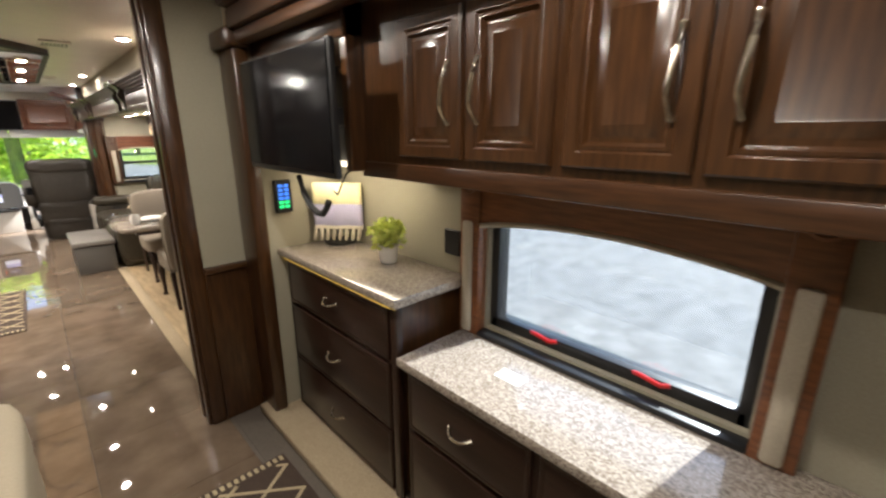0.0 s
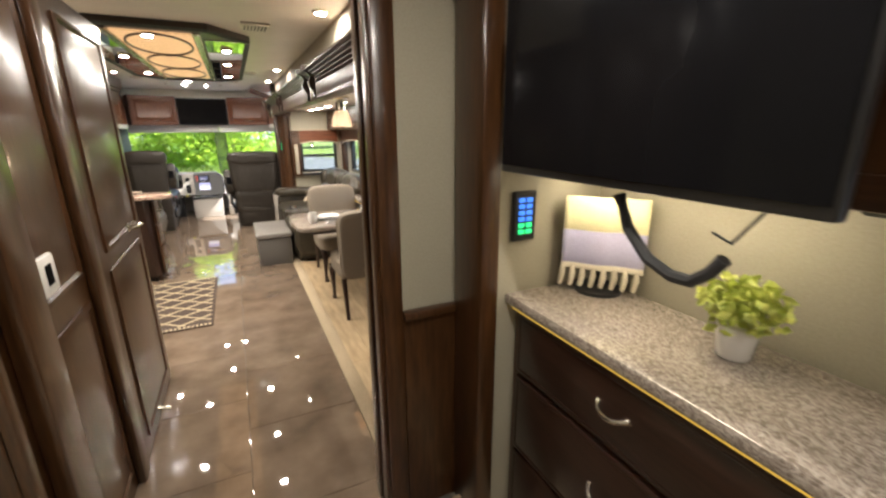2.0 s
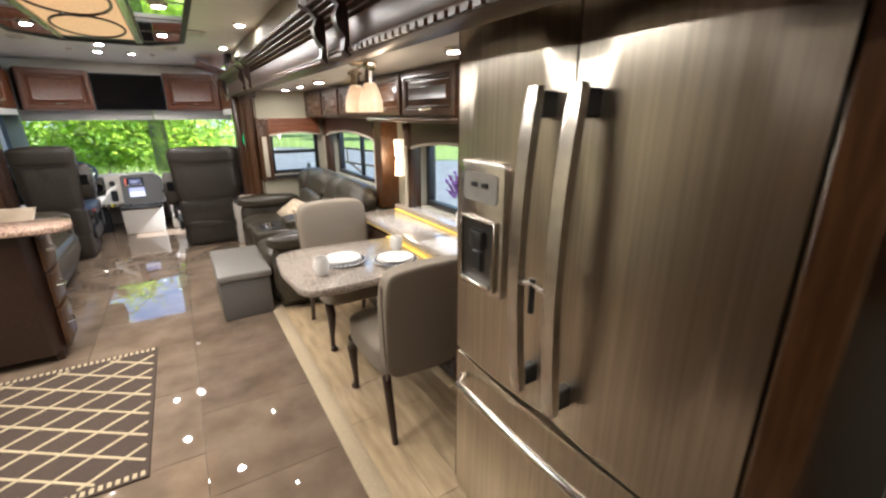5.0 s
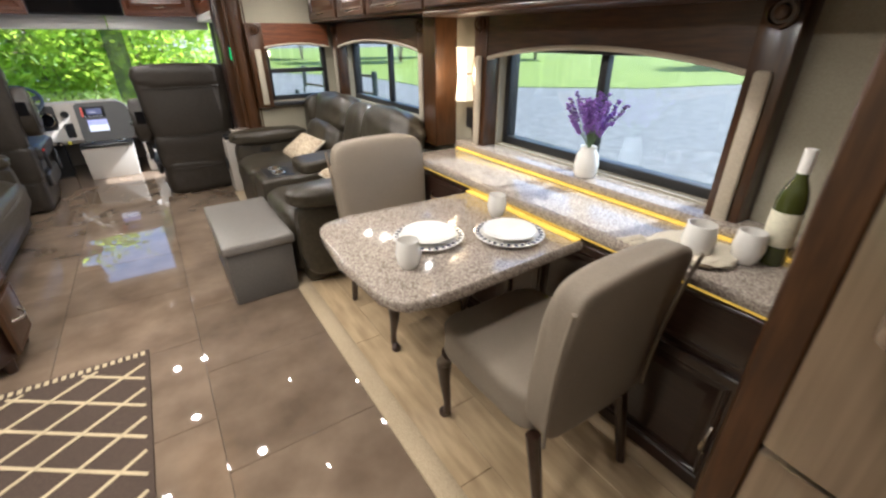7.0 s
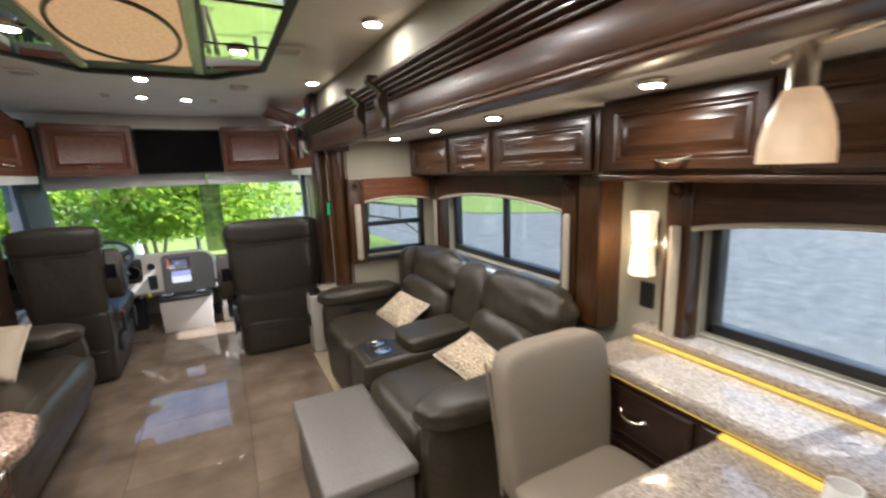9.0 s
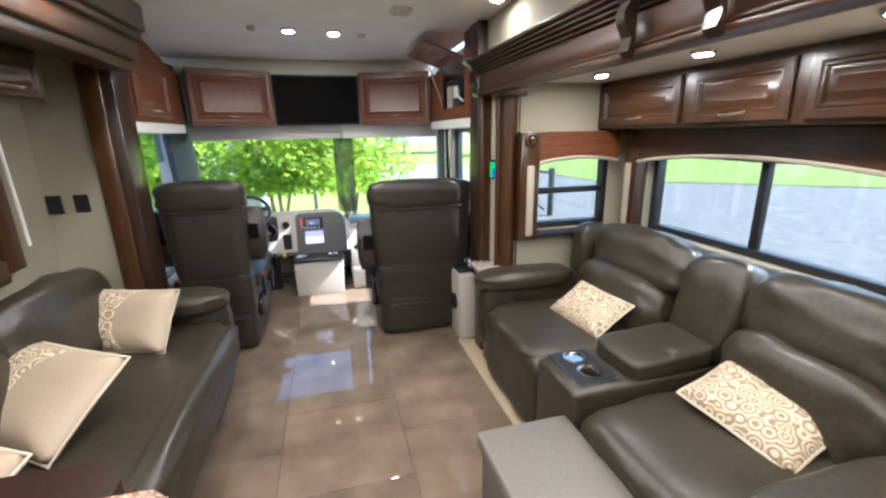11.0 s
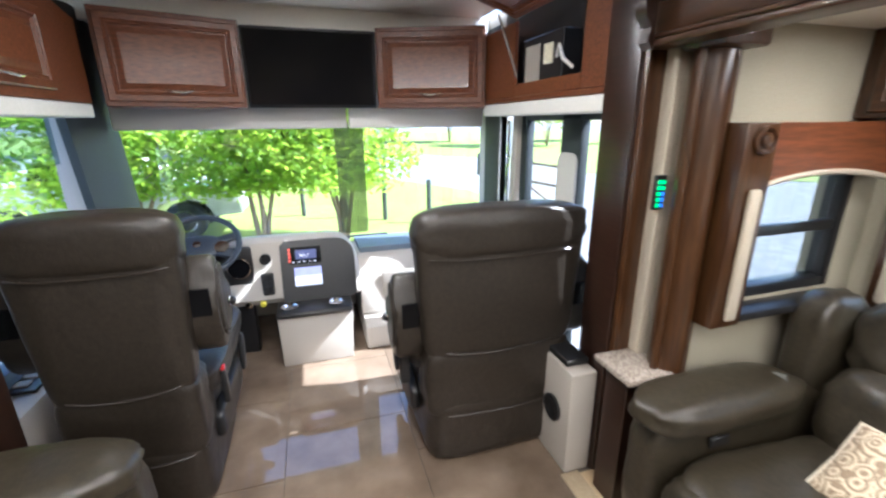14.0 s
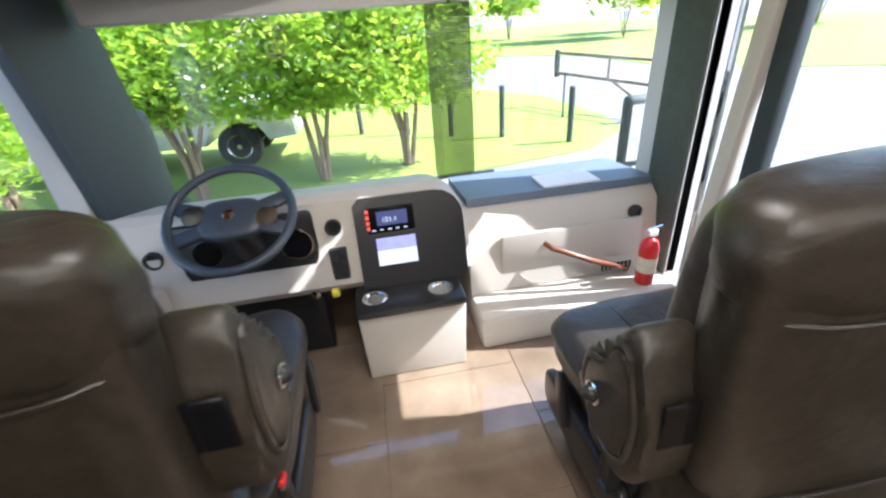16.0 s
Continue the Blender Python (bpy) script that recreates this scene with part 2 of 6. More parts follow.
def finish(name, bm, material, parent, label, smooth, m):
    bmesh.ops.recalc_face_normals(bm, faces=bm.faces)
    me = bpy.data.meshes.new(name)
    if smooth is None:
        smooth = 0.7
    if smooth:
        for f in bm.faces:
            f.smooth = True
        for e in bm.edges:
            if len(e.link_faces) == 2 and e.calc_face_angle(0) > smooth:
                e.smooth = False
    bm.to_mesh(me)
    bm.free()
    me.materials.append(material)
    ob = new(name, me)
    if parent:
        ob.parent = parent
    WORLD[ob] = m
    if label:
        ob["label"] = label
    return ob


def solid(name, bm, material, label, category, kind="", group="", smooth=None):
    """A top-level thing of one mesh, with its origin at its base."""
    c = [sum(v.co[i] for v in bm.verts) / len(bm.verts) for i in range(2)]
    m = Matrix.Translation((c[0], c[1], min(v.co.z for v in bm.verts)))
    bm.transform(m.inverted())
    ob = finish(name, bm, material, None, "", smooth, m)
    ob.matrix_basis = m
    return tagged(ob, label, category, group, kind)


def box(bm, x0, x1, y0, y1, z0, z1, bev=0.004, seg=1, m=None):
    r = bmesh.ops.create_cube(bm, size=1)["verts"]
    for v in r:
        v.co = Vector(((x0 + x1) / 2 + v.co.x * (x1 - x0), (y0 + y1) / 2 + v.co.y * (y1 - y0), (z0 + z1) / 2 + v.co.z * (z1 - z0)))
    vs = r
    if bev:
        es = list({e for v in r for e in v.link_edges})
        vs = bmesh.ops.bevel(bm, geom=es, offset=bev, segments=seg, profile=0.5, affect="EDGES")["verts"]
    if m is not None:
        for v in vs:
            v.co = m @ v.co
    return bm


def soft(bm, c, size, e=5.0, cuts=9, wob=0.0, m=None, shape=None, seed=0.0):
    """A padded, rounded block."""
    r = bmesh.ops.create_cube(bm, size=2)["verts"]
    es = list({e2 for v in r for e2 in v.link_edges})
    bmesh.ops.subdivide_edges(bm, edges=es, cuts=cuts, use_grid_fill=True)
    vs = list(bm.verts)
    for v in vs:
        p = v.co.copy()
        p = Vector([math.copysign(abs(a) ** 0.8, a) for a in p])
        k = (abs(p.x) ** e + abs(p.y) ** e + abs(p.z) ** e) ** (1 / e)
        q = p / k
        if shape:
            q = shape(q)
        d = 1 + (wob * noise.noise(Vector((q.x * 2.4 + seed, q.y * 2.4, q.z * 2.4 + seed))) if wob else 0)
        v.co = Vector((q.x * size[0] / 2 * d, q.y * size[1] / 2 * d, q.z * size[2] / 2 * d))
        if m is not None:
            v.co = m @ v.co
        v.co += Vector(c)
    return bm


def cyl(bm, p0, p1, r0, r1=None, seg=14):
    r1 = r0 if r1 is None else r1
    p0, p1 = Vector(p0), Vector(p1)
    d = p1 - p0
    m = Matrix.Translation((p0 + p1) / 2) @ d.to_track_quat("Z", "Y").to_matrix().to_4x4()
    bmesh.ops.create_cone(bm, cap_ends=True, segments=seg, radius1=r0, radius2=r1, depth=d.length, matrix=m)
    return bm


def tube(bm, pts, r, seg=8):
    rings, pts = [], [Vector(p) for p in pts]
    rr = r if isinstance(r, (list, tuple)) else [r] * len(pts)
    for i, p in enumerate(pts):
        d = (pts[min(i + 1, len(pts) - 1)] - pts[max(i - 1, 0)]).normalized()
        a = d.cross(Vector((0.13, 0.31, 0.94)) if abs(d.z) < 0.9 else Vector((1, 0, 0))).normalized()
        b = d.cross(a)
        rings.append([bm.verts.new(p + (a * math.cos(u) + b * math.sin(u)) * rr[i]) for u in (math.tau * k / seg for k in range(seg))])
    for a, b in zip(rings, rings[1:]):
        for k in range(seg):
            bm.faces.new((a[k], a[(k + 1) % seg], b[(k + 1) % seg], b[k]))
    bm.faces.new(rings[0][::-1]), bm.faces.new(rings[-1])
    return bm


def arc(c, r, a0, a1, n, u=(1, 0, 0), v=(0, 0, 1)):
    c, u, v = Vector(c), Vector(u), Vector(v)
    return [c + u * r * math.cos(a) + v * r * math.sin(a) for a in (radians(a0 + (a1 - a0) * i / n) for i in range(n + 1))]


def lathe(bm, c, prof, seg=20, m=None):
    c, rings = Vector(c), []
    for r, z in prof:
        ring = []
        for k in range(seg):
            p = Vector((r * math.cos(math.tau * k / seg), r * math.sin(math.tau * k / seg), z))
            ring.append(bm.verts.new(c + (m @ p if m is not None else p)))
        rings.append(ring)
    for a, b in zip(rings, rings[1:]):
        for k in range(seg):
            bm.faces.new((a[k], a[(k + 1) % seg], b[(k + 1) % seg], b[k]))
    bm.faces.new(rings[0][::-1]), bm.faces.new(rings[-1])
    return bm


def prism(bm, poly, axis, a, b, bev=0.0):
    """A flat outline pushed from a to b along an axis ('x': poly in y,z; 'y': x,z; 'z': x,y)."""
    def put(p, h):
        return {"x": (h, p[0], p[1]), "y": (p[0], h, p[1]), "z": (p[0], p[1], h)}[axis]
    lo, hi = [bm.verts.new(put(p, a)) for p in poly], [bm.verts.new(put(p, b)) for p in poly]
    n = len(poly)
    for i in range(n):
        bm.faces.new((lo[i], lo[(i + 1) % n], hi[(i + 1) % n], hi[i]))
    bm.faces.new(lo[::-1]), bm.faces.new(hi)
    if bev:
        bmesh.ops.bevel(bm, geom=list({e for v in hi + lo for e in v.link_edges if (e.verts[0] in hi) == (e.verts[1] in hi)}), offset=bev, segments=2, profile=0.5, affect="EDGES")
    return bm


def rect(cx, cy, w, h, r=0.02, n=4):
    """A rectangle outline with round corners."""
    out = []
    for sx, sy, a0 in ((1, 1, 0), (-1, 1, 90), (-1, -1, 180), (1, -1, 270)):
        for k in range(n + 1):
            a = radians(a0 + 90 * k / n)
            out.append((cx + sx * (w / 2 - r) + r * math.cos(a), cy + sy * (h / 2 - r) + r * math.sin(a)))
    return out


RAISED = ((0, 0), (0, 0.014), (0.005, 0.019), (0.034, 0.019), (0.039, 0.013), (0.044, 0.016), (0.049, 0.016), (0.056, 0.003), (0.064, 0.003), (0.070, 0.008), (0.092, 0.017), (0.097, 0.015))
SLAB = ((0, 0), (0, 0.014), (0.006, 0.019), (0.014, 0.019), (0.018, 0.016), (0.028, 0.020))


def panel(bm, w, h, prof, m, k=1.0):
    """A moulded board in local x, z with its front to -y, put in place by m."""
    k = min(k, 0.42 * min(w, h) / prof[-1][0])
    last = None
    for i, d in prof:
        i *= k
        ring = [bm.verts.new(m @ Vector((sx * (w / 2 - i), -d, sz * (h / 2 - i)))) for sx, sz in ((-1, -1), (1, -1), (1, 1), (-1, 1))]
        if last:
            for j in range(4):
                bm.faces.new((last[j], last[(j + 1) % 4], ring[(j + 1) % 4], ring[j]))
        else:
            bm.faces.new(ring[::-1])
        last = ring
    bm.faces.new(last)
    return bm


FACE = {"-x": -90, "+x": 90, "-y": 0, "+y": 180}


def at(x, y, z, face):
    return pose(x, y, z, 0, 0, FACE[face] if isinstance(face, str) else face)


def handle(bm, m, length=0.11, out=0.03, r=0.006, upright=False):
    """A bowed bar pull in local x (or z), to the front of m."""
    pts = []
    for i in range(9):
        u = -1 + i / 4
        y = -out * (1 - abs(u) ** 3)
        s = length / 2 * u
        pts.append(m @ (Vector((0.004 * math.sin(u * 3), y, s)) if upright else Vector((s, y, -0.01 * (1 - u * u)))))
    tube(bm, pts, [r * (1.35 if i in (0, 8) else 0.9 if i in (1, 7) else 1.1) for i in range(9)], 8)
    for e in (pts[0], pts[-1]):
        bmesh.ops.create_icosphere(bm, subdivisions=1, radius=r * 1.6, matrix=Matrix.Translation(e))
    return bm


def front(parent, name, x, y, z, w, h, face, material=None, prof=RAISED, pull="bottom", hname="handle", hm=None, hl=0.11):
    """A cabinet door or drawer front, with its pull."""
    m = at(x, y, z, face)
    d = part(name, panel(B(), w, h, prof, m), material or WOOD, parent)
    if pull:
        off = {"bottom": (0, -h / 2 + 0.04), "mid": (0, 0.01), "left": (-w / 2 + 0.045, -0.02), "right": (w / 2 - 0.045, -0.02)}[pull]
        part(hname, handle(B(), m @ pose(off[0], -0.019, off[1]), hl, upright=pull in ("left", "right")), hm or NICKEL, d, "satin nickel bow handle")
    return d


def structure(name, bm, material, label):
    return solid(name, bm, material, label, name.split("_")[0], "structure", smooth=0)


def wall_x(name, x0, x1, y0, y1, z0, z1, holes, material, label):
    """A wall along y, with openings (ya, yb, za, zb) that go through it."""
    bm = B()
    cuts = sorted(holes)
    y = y0
    for ya, yb, za, zb in cuts:
        if ya > y:
            box(bm, x0, x1, y, ya, z0, z1, 0)
        if za > z0:
            box(bm, x0, x1, ya, yb, z0, za, 0)
        if zb < z1:
            box(bm, x0, x1, ya, yb, zb, z1, 0)
        y = yb
    if y < y1:
        box(bm, x0, x1, y, y1, z0, z1, 0)
    return structure(name, bm, material, label)


def wall_y(name, y0, y1, x0, x1, z0, z1, holes, material, label):
    bm = B()
    x = x0
    for xa, xb, za, zb in sorted(holes):
        if xa > x:
            box(bm, x, xa, y0, y1, z0, z1, 0)
        if za > z0:
            box(bm, xa, xb, y0, y1, z0, za, 0)
        if zb < z1:
            box(bm, xa, xb, y0, y1, zb, z1, 0)
        x = xb
    if x < x1:
        box(bm, x, x1, y0, y1, z0, z1, 0)
    return structure(name, bm, material, label)


# ---- structure ----
structure("floor", box(B(), -1.45, 1.02, -1.6, 10.75, -0.16, -0.008, 0), GROUT, "dark grout bed under polished stone tiles")
structure("floor_slide", box(B(), 1.02, 2.24, 2.75, 8.45, -0.16, 0.0, 0), PLANK, "pale floor of the dining slide-out")
structure("floor_bedroom_slide", box(B(), 1.02, 1.82, -1.6, 2.75, -0.16, -0.004, 0), GROUT, "floor under the bedroom slide-out")
structure("ceiling", box(B(), -1.45, 1.24, -1.6, 10.2, 2.17, 2.27, 0), CEIL, "cream vinyl ceiling")
structure("ceiling_slide", box(B(), 1.20, 2.24, 2.75, 8.45, 1.785, 1.90, 0), CEIL, "low cream ceiling of the dining slide-out")
structure("ceiling_bedroom_slide", box(B(), 1.24, 1.82, -1.6, 2.75, 1.98, 2.1, 0), CEIL, "low ceiling of the bedroom slide-out")
structure("ceiling_cab", box(B(), -1.45, 1.46, 10.2, 10.85, 2.05, 2.15, 0), CEIL, "cream ceiling over the windscreen")
# hidden behind the header; added to keep sun from leaking through the gap
structure("wall_fascia_bedroom", box(B(), 1.241, 1.30, -1.6, 2.80, 2.10, 2.27, 0), CEIL, "unseen strip closing the gap above the bedroom slide-out")
structure("ceiling_step", box(B(), -1.45, 1.46, 10.16, 10.2, 2.04, 2.169, 0), CEIL, "short upright step in the cab ceiling")
structure("wall_fascia", box(B(), 1.18, 1.24, 2.75, 8.45, 1.80, 2.17, 0), WALLP, "beige strip of wall above the slide-out valance")
wall_x("wall_right", 2.12, 2.24, 2.75, 8.45, 0, 1.79, [(4.63, 5.86, 0.83, 1.34), (6.60, 8.02, 0.86, 1.36)], WALLP, "beige papered wall of the slide-out with two windows")
wall_y("wall_slide_front", 8.25, 8.35, 1.26, 2.12, 0, 1.79, [(1.44, 1.99, 0.86, 1.36)], WALLP, "beige end wall with a small window")
wall_y("wall_slide_rear", 2.78, 2.88, 1.02, 2.12, 0, 2.17, [], WALLP, "beige wall between bedroom and kitchen")
wall_x("wall_bedroom", 1.70, 1.82, -1.6, 2.40, 0, 2.0, [(0.40, 1.31, 0.78, 1.27)], WALLP, "beige bedroom wall with one window")
structure("wall_bedroom_end", box(B(), 1.262, 1.82, 2.40, 2.79, 0, 2.17, 0), WALLP, "beige end wall of the bedroom slide-out")
structure("wall_rear", box(B(), -1.45, 1.82, -1.7, -1.6, 0, 2.17, 0), WALLP, "plain beige rear wall")
wall_x("wall_left", -1.47, -1.37, -1.6, 8.55, 0, 2.17, [(7.0, 8.05, 0.95, 1.5)], WALLP, "beige left wall with a dark window over the sofa")
structure("wall_left_front", box(B(), -1.37, -0.98, 8.52, 8.62, 0, 2.17, 0), WALLP, "beige end wall beside the sofa")
structure("wall_hall", box(B(), -0.14, -0.05, 2.45, 3.30, 0, 2.17, 0.004), WOOD, "dark cherry panelled hall wall")
structure("wall_doorway", box(B(), 0.99, 1.26, 2.60, 2.70, 0.0, 2.17, 0), WALLP, "greenish papered wall panel beside the doorway")
wall_x("wall_cab_left", -1.30, -1.20, 8.62, 10.6, 0, 2.1, [(8.80, 10.05, 0.55, 1.58)], GREYP, "cab side wall with the driver's window")
wall_x("wall_cab_right", 1.30, 1.40, 8.62, 10.3, -0.5, 2.17, [(8.80, 9.93, -0.5, 1.58)], SHADE, "cream cab side wall with the entrance opening")
structure("wall_front", box(B(), -1.30, 1.42, 10.62, 10.72, -0.4, 0.52, 0), GREYP, "front wall under the windscreen")
structure("wall_front_top", box(B(), -1.30, 1.42, 10.45, 10.55, 1.60, 2.1, 0), WHITEP, "pale panel above the windscreen")

# wainscot and trim of the doorway
wd = thing("doorway_trim", (0.96, 2.66, 0), "dark cherry door casing of the bedroom doorway", "trim")
part("post", box(B(), 0.915, 0.99, 2.57, 2.76, 0, 2.17, 0.008, 2), WOOD, wd)
for i, (a, b) in enumerate(((0.90, 2.60), (0.90, 2.70))):
    part("bead", box(B(), a, a + 0.016, b - 0.015, b + 0.03, 0, 2.17, 0.006, 2), WOOD, wd)
part("wainscot", box(B(), 0.99, 1.245, 2.575, 2.597, 0, 0.86, 0.003), WOOD, wd)
part("dado_rail", box(B(), 0.99, 1.245, 2.555, 2.597, 0.86, 0.89, 0.008, 2), WOOD, wd)
bc = thing("slide_column", (1.24, 2.46, 0), "dark cherry column at the bedroom slide-out", "trim")
part("shaft", box(B(), 1.19, 1.26, 2.38, 2.57, 0, 1.92, 0.01, 2), WOOD, bc)
part("capital", box(B(), 1.16, 1.262, 2.35, 2.585, 1.92, 2.0, 0.015, 2), WOOD, bc)
ch = thing("slide_header", (1.24, 1.0, 1.95), "dark cherry moulded header over the bedroom slide-out", "trim")
for x, z0, z1 in ((1.19, 1.93, 1.98), (1.165, 1.98, 2.06), (1.13, 2.06, 2.11), (1.155, 2.11, 2.168)):
    part("moulding", box(B(), x, 1.262, -1.5, 2.35, z0, z1, 0.012, 2), WOODH, ch)
tk = thing("slide_threshold", (1.2, 1.9, 0), "beige carpeted toe ledge along the dresser", "trim")
part("ledge", box(B(), 1.15, 1.36, -1.2, 2.52, -0.004, 0.05, 0.012, 2), CARPET, tk)
se = thing("slide_edge", (1.03, 5.6, 0), "beige carpet edge of the slide-out floor", "trim")
part("edge", box(B(), 0.972, 1.06, 2.80, 8.46, -0.006, 0.012, 0.008, 2), CARPET, se)

# moulded valance along the slide-out
va = thing("slide_valance", (1.1, 5.6, 1.71), "long dark cherry valance with carved corbels", "valance")
for x, z0, z1 in ((1.078, 1.715, 1.735), (1.088, 1.737, 1.752), (1.105, 1.754, 1.842), (1.09, 1.844, 1.856), (1.07, 1.858, 1.869), (1.05, 1.871, 1.882), (1.03, 1.884, 1.895), (1.01, 1.897, 1.915)):
    part("moulding", box(B(), x, 1.178, 2.9, 8.40, z0, z1, 0.007, 2), WOODH, va)
bm = B()
for i in range(34):
    box(bm, 1.065, 1.076, 3.0 + i * 0.045, 3.028 + i * 0.045, 1.718, 1.733, 0)
tagged(part("dentil_strip", bm, WOODH, va), kind="stuff")
for y in (8.36, 6.94, 6.63, 4.71, 4.45):
    bm = B()
    pr = [(0, 1.93), (-0.085, 1.93), (-0.088, 1.905), (-0.05, 1.885), (-0.03, 1.86), (-0.045, 1.83), (-0.04, 1.80), (-0.015, 1.765), (-0.022, 1.725), (0, 1.705)]
    prism(bm, [(1.075 + a, z) for a, z in pr], "y", y - 0.022, y + 0.022)
    part("corbel", bm, WOODD, va, "carved dark corbel")
lv = thing("sofa_valance", (-0.78, 7.7, 1.8), "dark cherry valance over the leather sofa", "valance")
for x, z0, z1 in ((-0.80, 1.84, 1.89), (-0.77, 1.89, 1.99), (-0.745, 1.99, 2.03), (-0.72, 2.03, 2.165)):
    part("moulding", box(B(), -0.95, x, 6.3, 8.50, z0, z1, 0.01, 2), WOODH, lv)

# dark pillars between saloon and cab
for x0, x1, y0, y1, nm in ((1.12, 1.26, 8.44, 8.62, "right"), (-1.06, -0.90, 8.44, 8.64, "left")):
    pl = thing("pillar", ((x0 + x1) / 2, 8.53, 0), "dark cherry pillar between saloon and cab", "pillar", "cab pillars")
    part("shaft", box(B(), x0, x1, y0, y1, 0, 2.165, 0.01, 2), WOODD, pl)
    part("fluting", box(B(), x0 + 0.01, x1 - 0.05, y0 - 0.03, y0, 0, 1.9, 0.012, 2), WOOD, pl)
pt = thing("pillar_panel", (1.26, 8.46, 0), "narrow beige strip and cherry half column", "trim")
part("strip", box(B(), 1.20, 1.30, 8.36, 8.438, 0, 1.79, 0.004), TRIMB, pt)
part("half_column", cyl(B(), (1.255, 8.275, 0.0), (1.255, 8.275, 1.78), 0.062, None, 24), WOOD, pt)
for dx in (-0.068, 0.068):
    part("bead", cyl(B(), (1.255 + dx, 8.262, 0.0), (1.255 + dx, 8.262, 1.78), 0.014), WOOD, pt)
part("capital", box(B(), 1.17, 1.34, 8.17, 8.33, 1.70, 1.79, 0.012, 2), WOOD, pt)
part("rosette", lathe(B(), (1.24, 8.40, 1.83), [(0.05, -0.02), (0.055, 0.0), (0.04, 0.01), (0.02, 0.02)], 16, pose(0, 0, 0, 90)), WOOD, pt)


# ---- windows ----
def window(name, face, a0, a1, z0, z1, plane, depth, frame_out, label, mull=True, post_w=0.11, rail=False, arch=True, right_post=True, rise=0.06, wood=None, zt=1.49):
    """A framed window in a wall; a runs along the wall, plane is the glass, depth the way to the room side."""
    w = tagged(new(name), label, "window", kind="structure")
    horiz = face == "-y"
    WORLD[w] = Matrix.Translation((plane, (a0 + a1) / 2, z0) if not horiz else ((a0 + a1) / 2, plane, z0))
    w.matrix_basis = WORLD[w]

    def bx(bm, aa, ab, d0, d1, za, zb, bev=0.004):
        d0, d1 = sorted((plane - d0, plane - d1))
        return box(bm, aa, ab, d0, d1, za, zb, bev, 2) if horiz else box(bm, d0, d1, aa, ab, za, zb, bev, 2)
    fr = B()
    for q in ((a0 - 0.02, a0 + 0.025, z0 - 0.02, z1 + 0.02), (a1 - 0.025, a1 + 0.02, z0 - 0.02, z1 + 0.02), (a0, a1, z0 - 0.02, z0 + 0.03), (a0, a1, z1 - 0.02, z1 + 0.02)):
        bx(fr, q[0], q[1], -0.03, 0.035, q[2], q[3])
    f = part("window_frame", fr, BLACK, w, "black aluminium frame")
    mid = (a0 + a1) / 2
    spans = [(a0 + 0.026, mid - 0.02), (mid + 0.02, a1 - 0.026)] if mull else [(a0 + 0.026, a1 - 0.026)]
    if mull:
        part("mullion", bx(B(), mid - 0.02, mid + 0.02, -0.02, 0.02, z0 + 0.03, z1 - 0.02), BLACK, w)
    for s in spans:
        part("pane", bx(B(), s[0], s[1], -0.003, 0.003, z0 + 0.031, z1 - 0.021, 0), TINTW, w)
    if rail:
        part("rail", bx(B(), a0 + 0.026, a1 - 0.026, 0.004, 0.03, (z0 + z1) / 2 - 0.02, (z0 + z1) / 2 + 0.02), BLACK, w)
    # wooden surround on the room side
    d0, d1 = depth, depth + frame_out
    posts = [(a0 - post_w - 0.02, a0 - 0.02)] + ([(a1 + 0.02, a1 + post_w + 0.02)] if right_post else [])
    for s in posts:
        c = (s[0] + s[1]) / 2
        part("window_post", bx(B(), s[0], s[1], d0 - 0.004, d1, z0 - 0.06, zt, 0.006), wood or WOOD, w)
        pad = bx(B(), c - 0.025, c + 0.025, d1, d1 + 0.02, z0 - 0.03, zt - 0.2, 0.012)
        part("fabric_insert", pad, TRIMB, w, "beige padded strip")
        v = (plane - d1 - 0.002, c, zt - 0.05) if not horiz else (c, plane - d1 - 0.002, zt - 0.05)
        turn = pose(0, 0, 0, 0, -90, 0) if not horiz else pose(0, 0, 0, 90)
        part("rosette", lathe(B(), v, [(0.042, 0.0), (0.042, 0.012), (0.034, 0.014), (0.03, 0.006), (0.022, 0.006), (0.018, 0.018), (0.006, 0.022)], 20, turn), wood or WOOD, w, "turned rosette")
    b0, b1 = a0 - 0.02, a1 + 0.02
    pts = [(b0, zt), (b1, zt)]
    n = 14
    pts += [(b1 + (b0 - b1) * i / n, z1 - 0.04 + rise * math.sin(math.pi * i / n) ** 0.8 * (1 if arch else 0)) for i in range(n + 1)]
    bm = B()
    prism(bm, pts, "y" if horiz else "x", plane - d1 + 0.006, plane - d0 + 0.004)
    part("valance_board", bm, wood or (WOODX if horiz else WOODH), w, "arched cherry valance board")
    bm = B()
    edge = [(b1 + (b0 - b1) * i / n, z1 - 0.05 + rise * math.sin(math.pi * i / n) ** 0.8) for i in range(n + 1)]
    pts3 = [((plane - d1 + 0.012, a, z) if not horiz else (a, plane - d1 + 0.012, z)) for a, z in edge]
    tube(bm, pts3, 0.011, 8)
    part("piping", bm, TRIMB, w, "beige fabric edging")
    part("window_sill", bx(B(), a0 - 0.02, a1 + 0.02, 0.036, d1, z0 - 0.05, z0 - 0.022), BLACK, w)
    return w


